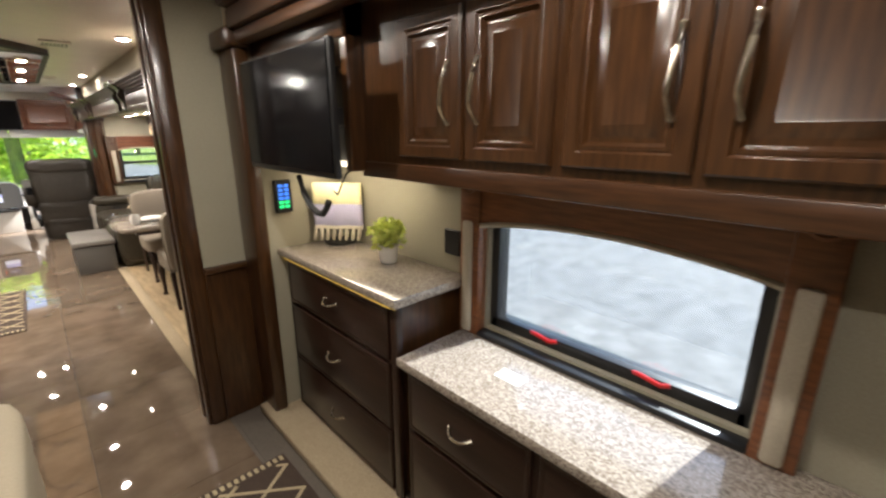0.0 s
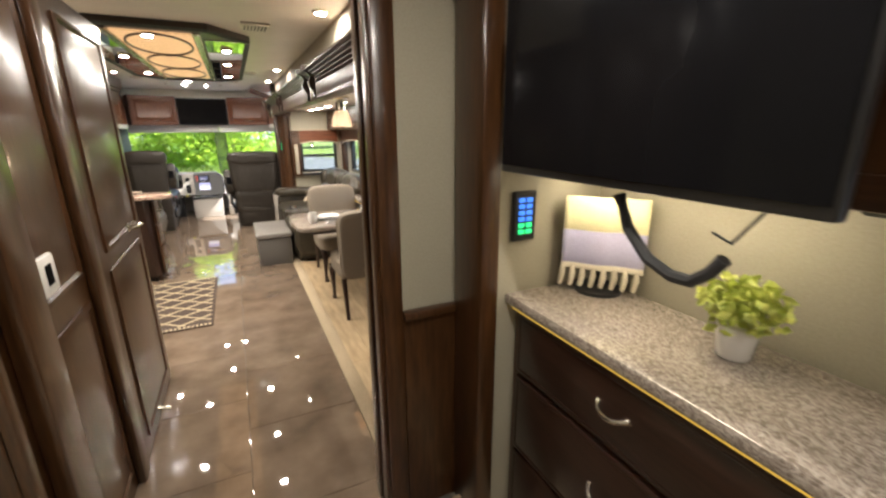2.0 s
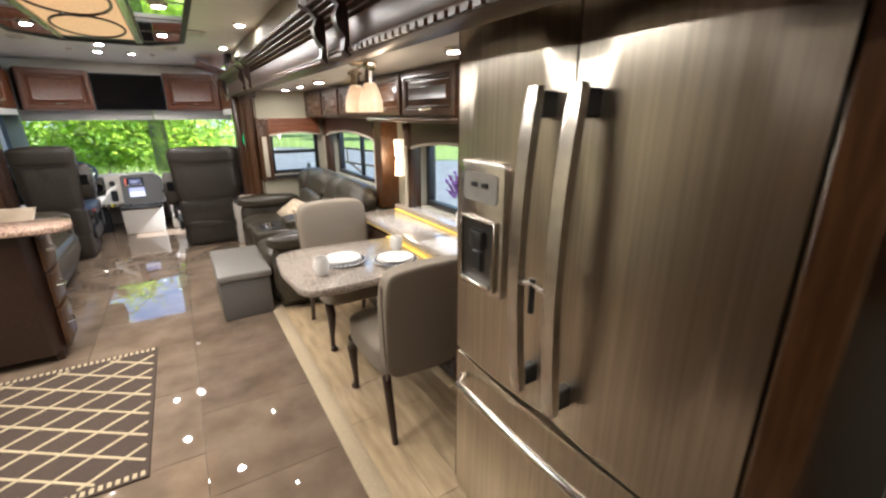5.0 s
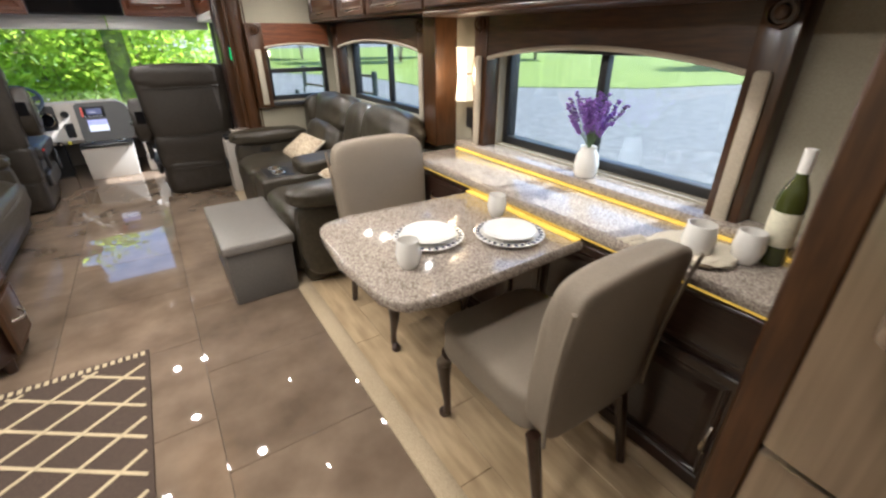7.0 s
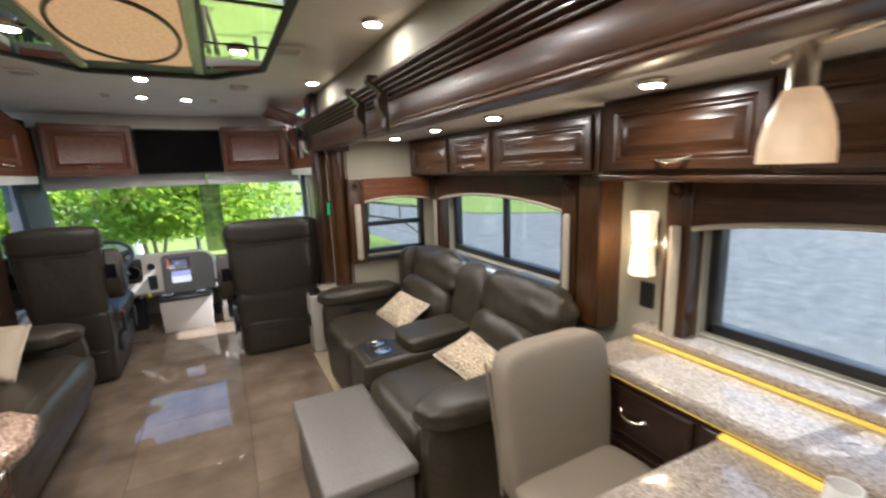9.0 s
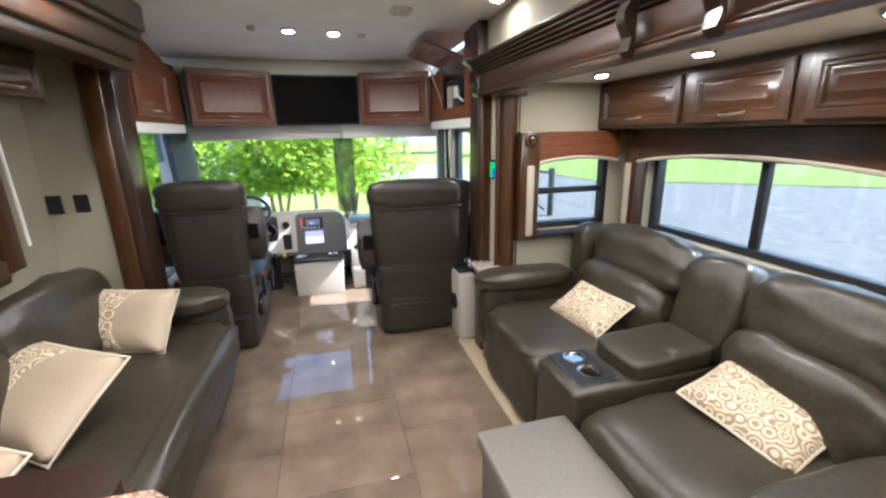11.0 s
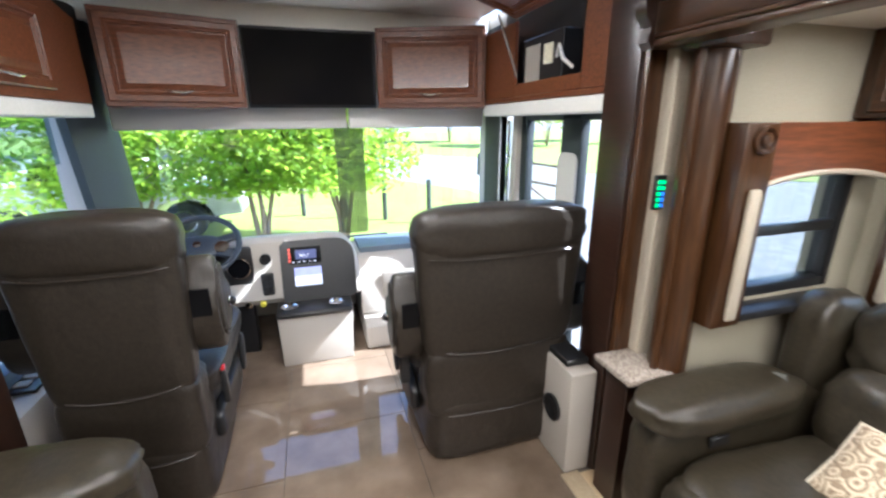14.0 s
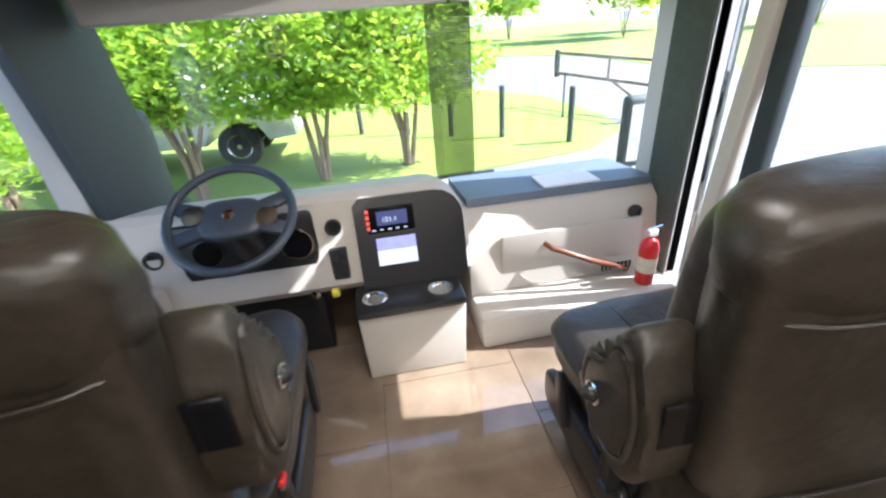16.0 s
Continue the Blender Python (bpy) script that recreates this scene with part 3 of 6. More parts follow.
window("window_1", "-x", 4.64, 5.85, 0.84, 1.33, 2.20, 0.08, 0.09, "wide slide-out window over the buffet with cherry surround")
window("window_2", "-x", 6.61, 8.01, 0.87, 1.35, 2.20, 0.08, 0.09, "wide window behind the sofa with cherry surround")
window("window_3", "-y", 1.45, 1.98, 0.87, 1.35, 8.29, 0.04, 0.09, "small sliding window in the end wall", mull=False, rail=True, right_post=False, post_w=0.13, rise=0.03)
window("window_4", "-x", 0.41, 1.30, 0.79, 1.26, 1.76, 0.06, 0.05, "bedroom window with honey-coloured cherry surround", mull=False, post_w=0.10, wood=WOODL, zt=1.425, rise=0.045)
wl = tagged(new("window_5"), "dark window over the leather sofa in a cherry frame", "window", kind="structure")
WORLD[wl] = Matrix.Translation((-1.42, 7.5, 0.95))
wl.matrix_basis = WORLD[wl]
for q in ((6.9, 7.02, 0.9, 1.6), (8.03, 8.15, 0.9, 1.6), (7.02, 8.03, 1.48, 1.6), (7.02, 8.03, 0.86, 0.97)):
    part("window_frame", box(B(), -1.37, -1.31, q[0], q[1], q[2], q[3], 0.006, 2), WOOD, wl)
part("blind", box(B(), -1.44, -1.43, 7.0, 8.05, 0.95, 1.5, 0), BLACK, wl, "lowered black blind")
part("blind_rod", tube(B(), [(-1.30, 8.17, 1.55), (-1.29, 8.17, 1.0)], 0.008), WHITEP, wl, "white wand")


# ---- cabinets ----
def bedroom():
    d = thing("dresser", (1.5, 1.9, 0.05), "dark wood three-drawer dresser under the television", "dresser")
    part("body", box(B(), 1.345, 1.695, 1.45, 2.395, 0.05, 0.925, 0.004), WOOD, d)
    for z, h in ((0.80, 0.22), (0.52, 0.30), (0.21, 0.29)):
        front(d, "drawer", 1.345, 1.925, z, 0.86, h, "-x", WOODD, SLAB, "mid", hl=0.1)
    part("corner_post", box(B(), 1.325, 1.36, 1.435, 1.475, 0.05, 0.925, 0.008, 2), WOODD, d)
    solid("stone_worktop", prism(B(), [(1.30, 1.41), (1.698, 1.41), (1.698, 2.398), (1.30, 2.398)], "z", 0.935, 0.975, 0.01), GRANITE, "speckled stone top on the dresser", "worktop")
    solid("led_strip", box(B(), 1.326, 1.338, 1.44, 2.39, 0.915, 0.926, 0), LED, "glowing yellow strip under the stone top", "light strip")
    c = thing("low_cabinet", (1.5, 0.4, 0.05), "dark wood low cabinet under the bedroom window", "cabinet")
    part("body", box(B(), 1.345, 1.695, -0.5, 1.40, 0.05, 0.70, 0.004), WOODD, c)
    for y in (1.10, 0.52, -0.08):
        front(c, "drawer", 1.345, y, 0.57, 0.55, 0.24, "-x", WOODD, SLAB, "mid", hl=0.1)
        front(c, "drawer", 1.345, y, 0.25, 0.55, 0.36, "-x", WOODD, SLAB, "mid", hl=0.1)
    solid("low_worktop", prism(B(), [(1.30, -0.5), (1.698, -0.5), (1.698, 1.408), (1.30, 1.408)], "z", 0.71, 0.75, 0.01), GRANITE, "speckled stone worktop under the window", "worktop")
    solid("led_strip", box(B(), 1.326, 1.338, -0.5, 1.40, 0.692, 0.703, 0), LED, "glowing yellow strip under the stone worktop", "light strip")
    solid("note_card", box(B(), 1.47, 1.53, 0.98, 1.08, 0.7505, 0.752, 0), WHITEP, "small white card lying on the worktop", "card")
    u = thing("upper_cabinet", (1.5, 0.4, 1.43), "dark cherry upper cabinets with raised doors", "cabinet")
    part("body", box(B(), 1.345, 1.695, -0.9, 1.62, 1.43, 1.975, 0.004), WOOD, u)
    part("bottom_rail", box(B(), 1.335, 1.36, -0.9, 1.62, 1.40, 1.455, 0.006, 2), WOODH, u)
    for y, w, pl in ((1.255, 0.27, "right"), (0.965, 0.27, "left"), (0.665, 0.27, "right"), (0.33, 0.36, "left"), (-0.07, 0.36, "right"), (-0.5, 0.36, "left")):
        front(u, "door", 1.345, y, 1.68, w, 0.40, "-x", WOOD, RAISED, pl, hl=0.16)
    t = thing("television_niche", (1.5, 2.0, 1.43), "dark cherry niche around the bedroom television", "cabinet")
    part("side_panel", box(B(), 1.28, 1.695, 1.60, 1.64, 1.42, 1.975, 0.004), WOOD, t)
    part("back", box(B(), 1.60, 1.695, 1.64, 2.395, 1.42, 1.975, 0.003), BLACK, t)
    part("head", box(B(), 1.27, 1.695, 1.60, 2.395, 1.86, 1.975, 0.008, 2), WOOD, t)
    v = thing("bedroom_television", (1.2, 1.9, 1.39), "black flat television swung out on its arm", "television")
    m = pose(1.185, 1.88, 1.622, 0, 0, -90.5)
    part("bezel", box(B(), -0.37, 0.37, -0.02, 0.004, -0.215, 0.215, 0.006, 2, m), BLACK, v)
    part("screen", box(B(), -0.36, 0.36, -0.024, -0.0205, -0.195, 0.205, 0, 1, m), SCREEN, v, "dark glossy screen")
    part("arm", box(B(), 1.19, 1.61, 1.98, 2.02, 1.58, 1.66, 0.006), BLACK, v, "black swing arm")
    part("strap", tube(B(), [(1.21, 1.880, 1.391), (1.21, 1.850, 1.327), (1.21, 1.797, 1.278), (1.21, 1.745, 1.260), (1.21, 1.707, 1.262), (1.21, 1.677, 1.287), (1.21, 1.658, 1.315)], 0.012), RUBBER, v, "hanging black strap")
    part("cable", tube(B(), [(1.27, 1.72, 1.34), (1.26, 1.68, 1.33), (1.27, 1.63, 1.41), (1.3, 1.60, 1.44)], 0.003), BLACK, v)
    sb = thing("sound_bar", (1.65, 1.66, 1.345), "slim black sound bar under the upper cabinet", "speaker")
    part("body", box(B(), 1.615, 1.697, 1.46, 1.655, 1.35, 1.398, 0.012, 3), BLACK, sb)
    part("grille", box(B(), 1.609, 1.6145, 1.475, 1.64, 1.357, 1.391, 0.002), RUBBER, sb)
    for ly in (1.05, 0.66):
        la = thing("window_latch", (1.70, ly, 0.80), "red emergency latch at the foot of the bedroom window", "latch", "window latches")
        part("lever", tube(B(), [(1.725, ly + 0.055, 0.815), (1.712, ly + 0.03, 0.822), (1.712, ly - 0.03, 0.812), (1.72, ly - 0.055, 0.818)], 0.008, 8), RED, la)
        part("pivot", box(B(), 1.714, 1.735, ly - 0.012, ly + 0.012, 0.795, 0.815, 0.003), BLACK, la)
    q = thing("under_cabinet_light", (1.5, 2.0, 1.40), "warm light bar under the television niche", "light bar")
    part("bar", box(B(), 1.50, 1.56, 1.66, 2.34, 1.402, 1.42, 0.003), LENSW, q)
    l = new("under_cabinet_beam", bpy.data.lights.new("under_cabinet_beam", "AREA"))
    l.data.shape, l.data.size, l.data.size_y, l.data.energy, l.data.color = "RECTANGLE", 0.05, 0.66, 0.62, (1, 0.82, 0.55)
    l.matrix_basis = pose(1.53, 2.0, 1.399)
    k = thing("control_panel", (1.36, 2.395, 1.157), "black control panel with blue and green lights on the wall", "switch panel")
    part("plate", box(B(), 1.313, 1.40, 2.382, 2.40, 1.157, 1.323, 0.004), BLACK, k)
    for i in range(6):
        for sx in (0, 1):
            part("light", box(B(), 1.330 + sx * 0.03, 1.352 + sx * 0.03, 2.379, 2.383, 1.182 + i * 0.021, 1.196 + i * 0.021, 0), BLUEL if i > 1 else GREENL, k)
    o = thing("wall_outlet", (1.69, 1.50, 1.10), "black square wall plate beside the window", "outlet")
    part("plate", box(B(), 1.682, 1.70, 1.455, 1.545, 1.05, 1.16, 0.004), BLACK, o)


bedroom()


def refrigerator():
    f = thing("refrigerator", (1.6, 3.63, 0.0), "tall stainless steel french-door refrigerator", "refrigerator")
    part("body", box(B(), 1.345, 2.08, 3.17, 4.09, 0.03, 1.77, 0.005), BLACK, f)
    for i, (a, b) in enumerate(((3.17, 3.627), (3.633, 4.09))):
        bm = B()
        n = 8
        pts = [(1.343, b), (1.343, a)] + [(1.295 - 0.012 * math.sin(math.pi * k / n), a + (b - a) * k / n) for k in range(n + 1)]
        prism(bm, pts, "z", 0.70, 1.77, 0.006)
        d = part("door", bm, STEEL, f)
        y = b - 0.06 if i == 0 else a + 0.06
        bow = [(1.275 - 0.055 * (1 - u * u * 0.55), 1.18 + 0.40 * u) for u in (-1 + k / 8 for k in range(17))]
        bm = prism(B(), bow + [(x - 0.024, z) for x, z in bow[::-1]], "y", y - 0.019, y + 0.019, 0.006)
        part("handle", bm, STEEL2, d, "curved steel bar handle")
        for zz in (0.82, 1.54):
            part("standoff", box(B(), 1.245, 1.30, y - 0.016, y + 0.016, zz - 0.03, zz + 0.03, 0.006), BLACK, d)
        if i == 1:
            p = part("dispenser", prism(B(), rect(3.925, 1.19, 0.215, 0.40, 0.02), "x", 1.262, 1.297, 0.006), STEEL2, d, "grey water and ice dispenser")
    part("dispenser_panel", prism(B(), rect(3.925, 1.315, 0.16, 0.085, 0.012), "x", 1.258, 1.265), mat("dispenser_grey", (0.30, 0.28, 0.25), None, 0.4), f)
    for y in (3.90, 3.95):
        part("button", box(B(), 1.254, 1.26, y - 0.015, y + 0.015, 1.315, 1.33, 0.002), BLACK, f)
    # no real hollow: the recess's shade is painted as a flat dark panel
    part("recess", prism(B(), rect(3.925, 1.115, 0.165, 0.20, 0.015), "x", 1.258, 1.266), mat("recess_shade", (0.06, 0.055, 0.048), None, 0.3, 0.5), f, "flat panel with the dispenser recess's shade in its colour")
    part("spout", box(B(), 1.24, 1.262, 3.89, 3.955, 1.13, 1.19, 0.01, 2), BLACK, f)
    for y0, y1, z0, z1 in ((3.838, 3.848, 1.01, 1.225), (4.002, 4.012, 1.01, 1.225), (3.848, 4.002, 1.215, 1.225)):
        part("recess_edge", box(B(), 1.246, 1.263, y0, y1, z0, z1, 0.003), STEEL2, f)
    part("lever", box(B(), 1.247, 1.258, 3.90, 3.945, 1.06, 1.125, 0.004), BLACK, f, "dark dispenser lever")
    part("tray", box(B(), 1.235, 1.262, 3.855, 3.995, 1.015, 1.03, 0.004), STEEL2, f)
    bm = B()
    n = 8
    pts = [(1.343, 4.09), (1.343, 3.17)] + [(1.295 - 0.012 * math.sin(math.pi * k / n), 3.17 + 0.92 * k / n) for k in range(n + 1)]
    prism(bm, pts, "z", 0.06, 0.685, 0.006)
    d = part("freezer_drawer", bm, STEEL, f)
    part("handle", tube(B(), [(1.285, 3.23, 0.61), (1.235, 3.27, 0.615), (1.225, 3.63, 0.62), (1.235, 3.99, 0.615), (1.285, 4.03, 0.61)], 0.014, 10), STEEL2, d, "steel bar handle")
    k = thing("door_lock", (1.24, 3.63, 1.1), "small steel clasp joining the refrigerator handles", "clasp")
    part("bar", tube(B(), [(1.215, 3.57, 1.11), (1.205, 3.63, 1.13), (1.215, 3.69, 1.11)], 0.009), CHROME, k)
    part("pin", tube(B(), [(1.205, 3.63, 1.14), (1.205, 3.63, 1.05)], 0.008), BLACK, k)
    p = thing("bulkhead_board", (1.7, 4.15, 0), "dark cherry side panel beside the refrigerator", "panel")
    part("board", box(B(), 1.34, 2.118, 4.10, 4.17, 0, 1.785, 0.006), WOOD, p)
    p = thing("bulkhead_board", (1.7, 3.12, 0), "dark cherry side panel beside the refrigerator", "panel")
    part("board", box(B(), 1.25, 2.118, 3.08, 3.15, 0, 1.785, 0.006), WOOD, p)


refrigerator()


def buffet():
    b = thing("buffet_cabinet", (1.9, 5.1, 0), "dark cherry buffet with drawers under the window", "cabinet")
    part("body", box(B(), 1.715, 2.118, 4.18, 6.07, 0.0, 0.735, 0.004), WOODD, b)
    front(b, "drawer", 1.715, 4.45, 0.62, 0.44, 0.18, "-x", WOODD, SLAB, None)
    front(b, "door", 1.715, 4.45, 0.27, 0.44, 0.46, "-x", WOODD, RAISED, "right", hl=0.1)
    for y in (5.83,):
        for z, h in ((0.59, 0.20), (0.35, 0.22), (0.12, 0.2)):
            front(b, "drawer", 1.715, y, z, 0.44, h, "-x", WOODD, SLAB, "mid", hl=0.11)
    front(b, "door", 1.715, 5.4, 0.37, 0.36, 0.66, "-x", WOODD, RAISED, None)
    front(b, "door", 1.715, 4.9, 0.37, 0.36, 0.66, "-x", WOODD, RAISED, None)
    solid("stone_worktop", prism(B(), [(1.67, 4.175), (2.0, 4.175), (2.0, 6.08), (1.67, 6.08)], "z", 0.738, 0.778, 0.01), GRANITE, "speckled stone buffet top", "worktop")
    solid("stone_ledge", prism(B(), [(1.985, 4.176), (2.118, 4.176), (2.118, 6.08), (1.985, 6.08)], "z", 0.785, 0.822, 0.008), GRANITE, "raised speckled stone ledge under the window", "ledge")
    solid("led_strip", box(B(), 1.965, 1.984, 4.18, 6.05, 0.779, 0.787, 0), LED, "glowing yellow strip along the stone ledge", "light strip")
    solid("led_strip", box(B(), 1.692, 1.706, 4.18, 6.06, 0.722, 0.735, 0), LED, "glowing yellow strip under the buffet top", "light strip")


buffet()


def uppers():
    u = thing("overhead_cabinet", (1.98, 7.2, 1.52), "dark cherry overhead cabinets above the sofa window", "cabinet")
    part("body", box(B(), 1.88, 2.118, 6.20, 8.245, 1.50, 1.783, 0.004), WOOD, u)
    for a, b in ((6.24, 6.96), (7.02, 7.50), (7.56, 8.2)):
        front(u, "door", 1.88, (a + b) / 2, 1.635, b - a, 0.235, "-x", WOODH, RAISED, "bottom", hl=0.12)
    u = thing("overhead_cabinet", (1.9, 5.1, 1.52), "dark cherry overhead cabinets above the buffet", "cabinet")
    part("body", box(B(), 1.80, 2.118, 4.18, 6.12, 1.50, 1.783, 0.004), WOOD, u)
    for a, b in ((4.22, 4.83), (4.87, 5.48), (5.52, 6.08)):
        front(u, "door", 1.80, (a + b) / 2, 1.64, b - a, 0.25, "-x", WOODH, RAISED, "bottom", hl=0.12)
    part("light_rail", box(B(), 1.79, 2.118, 4.18, 6.12, 1.475, 1.498, 0.006, 2), WOODH, u)
    d = thing("divider_panel", (2.05, 6.38, 0.8), "dark cherry divider between sofa and buffet", "panel")
    part("board", box(B(), 1.96, 2.118, 6.26, 6.40, 0.75, 1.498, 0.006), WOOD, d)
    l = thing("overhead_cabinet", (-1.2, 7.4, 1.68), "dark cherry overhead cabinets over the leather sofa", "cabinet")
    part("body", box(B(), -1.368, -1.06, 6.3, 8.15, 1.66, 2.16, 0.004), WOOD, l)
    front(l, "door", -1.06, 7.9, 1.76, 0.42, 0.18, "+x", WOODH, RAISED, "bottom", hl=0.12)
    part("niche", box(B(), -1.07, -1.05, 7.25, 7.66, 1.70, 1.80, 0.003), BLACK, l, "dark display opening")
    # cab overheads, following the bow of the front
    for nm, x0, y0, x1, y1 in (("left", -0.93, 9.86, -0.285, 10.05), ("right", 0.49, 10.05, 1.13, 9.80)):
        c = thing("cab_cabinet", ((x0 + x1) / 2, (y0 + y1) / 2, 1.6), "red-brown cherry cabinet above the windscreen", "cabinet", "cab cabinets")
        ang = math.degrees(math.atan2(y1 - y0, x1 - x0))
        w = math.hypot(x1 - x0, y1 - y0)
        m = pose((x0 + x1) / 2, (y0 + y1) / 2, 1.82, 0, 0, ang)
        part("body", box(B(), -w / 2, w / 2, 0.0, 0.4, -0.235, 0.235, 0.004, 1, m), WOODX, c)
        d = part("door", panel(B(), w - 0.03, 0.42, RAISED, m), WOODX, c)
        part("handle", handle(B(), m @ pose(0, -0.019, -0.15), 0.12), NICKEL, d, "satin nickel bow handle")
    t = thing("front_television", (0.1, 10.04, 1.59), "black flat television above the windscreen", "television")
    part("bezel", box(B(), -0.28, 0.485, -0.02, 0.03, -0.222, 0.222, 0.006, 2, pose(0, 10.06, 1.808, 7)), BLACK, t)
    part("screen", box(B(), -0.265, 0.47, -0.024, -0.0205, -0.203, 0.207, 0, 1, pose(0, 10.06, 1.808, 7)), SCREEN, t, "dark glossy screen")
    for s, x, nm in ((1, 1.14, "right"), (-1, -0.98, "left")):
        c = thing("side_cabinet", (x, 9.2, 1.6), "cherry cabinet above the cab door" if s > 0 else "cherry cabinet above the driver's window", "cabinet", "cab side cabinets")
        xo = 1.298 if s > 0 else -1.198
        pts = [(8.63, 1.60), (9.84, 1.60), (9.84, 1.98), (9.1, 2.165), (8.63, 2.165)]
        if s < 0:
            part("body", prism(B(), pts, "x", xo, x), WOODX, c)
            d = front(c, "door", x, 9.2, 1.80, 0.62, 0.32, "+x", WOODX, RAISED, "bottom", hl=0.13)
        else:
            part("bottom", box(B(), x, xo, 8.63, 9.84, 1.60, 1.625, 0.003), WOODX, c)
            part("face_rail", box(B(), x, x + 0.02, 8.63, 8.80, 1.626, 2.165, 0.003), WOODX, c)
            part("face_rail", box(B(), x, x + 0.02, 9.42, 9.84, 1.626, 2.0, 0.003), WOODX, c)
            part("face_rail", box(B(), x, x + 0.02, 8.80, 9.42, 1.626, 1.69, 0.003), WOODX, c)
            part("back", box(B(), xo - 0.02, xo, 8.63, 9.84, 1.626, 2.16, 0), BLACK, c)
            m = pose(x - 0.13, 9.11, 2.06, 0, 65, 0)
            part("flap", panel(B(), 0.60, 0.30, RAISED, pose(x - 0.14, 9.11, 2.07, 0, 0, -90) @ pose(0, 0, 0, 72)), WOODX, c, "raised open cabinet door")
            part("stay", tube(B(), [(x, 9.38, 1.72), (x - 0.12, 9.38, 2.02)], 0.006), STEEL2, c)
            e = thing("electronics_box", (1.2, 9.1, 1.63), "black electronics boxes inside the open cabinet", "electronics")
            part("box", box(B(), 1.17, 1.27, 9.0, 9.38, 1.628, 1.90, 0.006), BLACK, e)
            part("sticker", box(B(), 1.166, 1.1695, 9.08, 9.16, 1.76, 1.85, 0), LABEL, e)
            for i in range(5):
                part("fin", box(B(), 1.160, 1.1695, 9.2 + i * 0.03, 9.212 + i * 0.03, 1.66, 1.86, 0), GREYP, e)
            part("cable", tube(B(), [(1.165, 8.9, 1.72), (1.13, 8.93, 1.76), (1.14, 8.98, 1.82), (1.16, 9.03, 1.78)], 0.008), WHITEP, e)
        part("shade_box", box(B(), min(x, xo), max(x, xo), 8.63, 9.84, 1.53, 1.597, 0.006), WHITEP, c, "white roller shade box")


uppers()


# ---- seating ----
def recliner_sofa():
    s = thing("reclining_sofa", (1.5, 7.25, 0), "dark brown leather reclining sofa with a centre console", "sofa")
    part("base", box(B(), 1.05, 2.05, 6.3, 8.16, 0.01, 0.25, 0.03, 3), LEATHER, s)
    for a, b in ((7.31, 8.02), (6.36, 6.97)):
        c = (a + b) / 2
        part("footrest", soft(B(), (1.10, c, 0.24), (0.22, b - a - 0.01, 0.44), 5, 11, 0.04, seed=a), LEATHER, s, smooth=3)
        part("seat", soft(B(), (1.36, c, 0.37), (0.74, b - a - 0.01, 0.22), 4.5, 12, 0.07, seed=a + 1), LEATHER, s, smooth=3)
        m = pose(0, 0, 0, 0, 14)
        part("lower_back", soft(B(), (1.73, c, 0.56), (0.26, b - a - 0.02, 0.34), 3.5, 12, 0.08, m, seed=a + 2), LEATHER, s, smooth=3)
        part("head_cushion", soft(B(), (1.85, c, 0.78), (0.27, b - a + 0.05, 0.34), 3.0, 14, 0.10, m, seed=a + 3), LEATHER, s, smooth=3)
    part("centre_back", soft(B(), (1.83, 7.14, 0.68), (0.25, 0.34, 0.50), 3.5, 10, 0.06, pose(0, 0, 0, 0, 14)), LEATHER, s, smooth=3)
    co = part("console", box(B(), 1.0, 1.72, 6.985, 7.295, 0.03, 0.495, 0.025, 3), LEATHER, s)
    part("console_lid", soft(B(), (1.50, 7.14, 0.535), (0.44, 0.30, 0.09), 7, 8, 0.02, pose(0, 0, 0, 0, -3)), LEATHER, co, "padded lid", smooth=3)
    part("cup_plate", box(B(), 1.05, 1.24, 7.02, 7.29, 0.494, 0.502, 0.004), BLACK, co)
    for y in (7.10, 7.22):
        cup = lathe(B(), (1.145, y, 0.50), [(0.048, 0.002), (0.050, 0.012), (0.043, 0.013), (0.038, 0.004), (0.004, 0.0035)], 24)
        part("cup_holder", cup, CHROME, co, "chrome cup holder")
    for y0, y1 in ((8.03, 8.2), (6.2, 6.35)):
        part("arm", soft(B(), (1.42, (y0 + y1) / 2, 0.33), (0.80, y1 - y0, 0.52), 5, 10, 0.03), LEATHER, s, smooth=3)
        part("arm_pad", soft(B(), (1.32, (y0 + y1) / 2 - 0.02, 0.585), (0.66, y1 - y0 + 0.06, 0.13), 3.2, 12, 0.06), LEATHER, s, smooth=3)
    part("side_bolster", soft(B(), (1.82, 8.12, 0.68), (0.26, 0.16, 0.45), 3.5, 10, 0.06), LEATHER, s, smooth=3)
    part("recline_latch", box(B(), 1.22, 1.30, 8.015, 8.028, 0.46, 0.50, 0.004), BLACK, s)


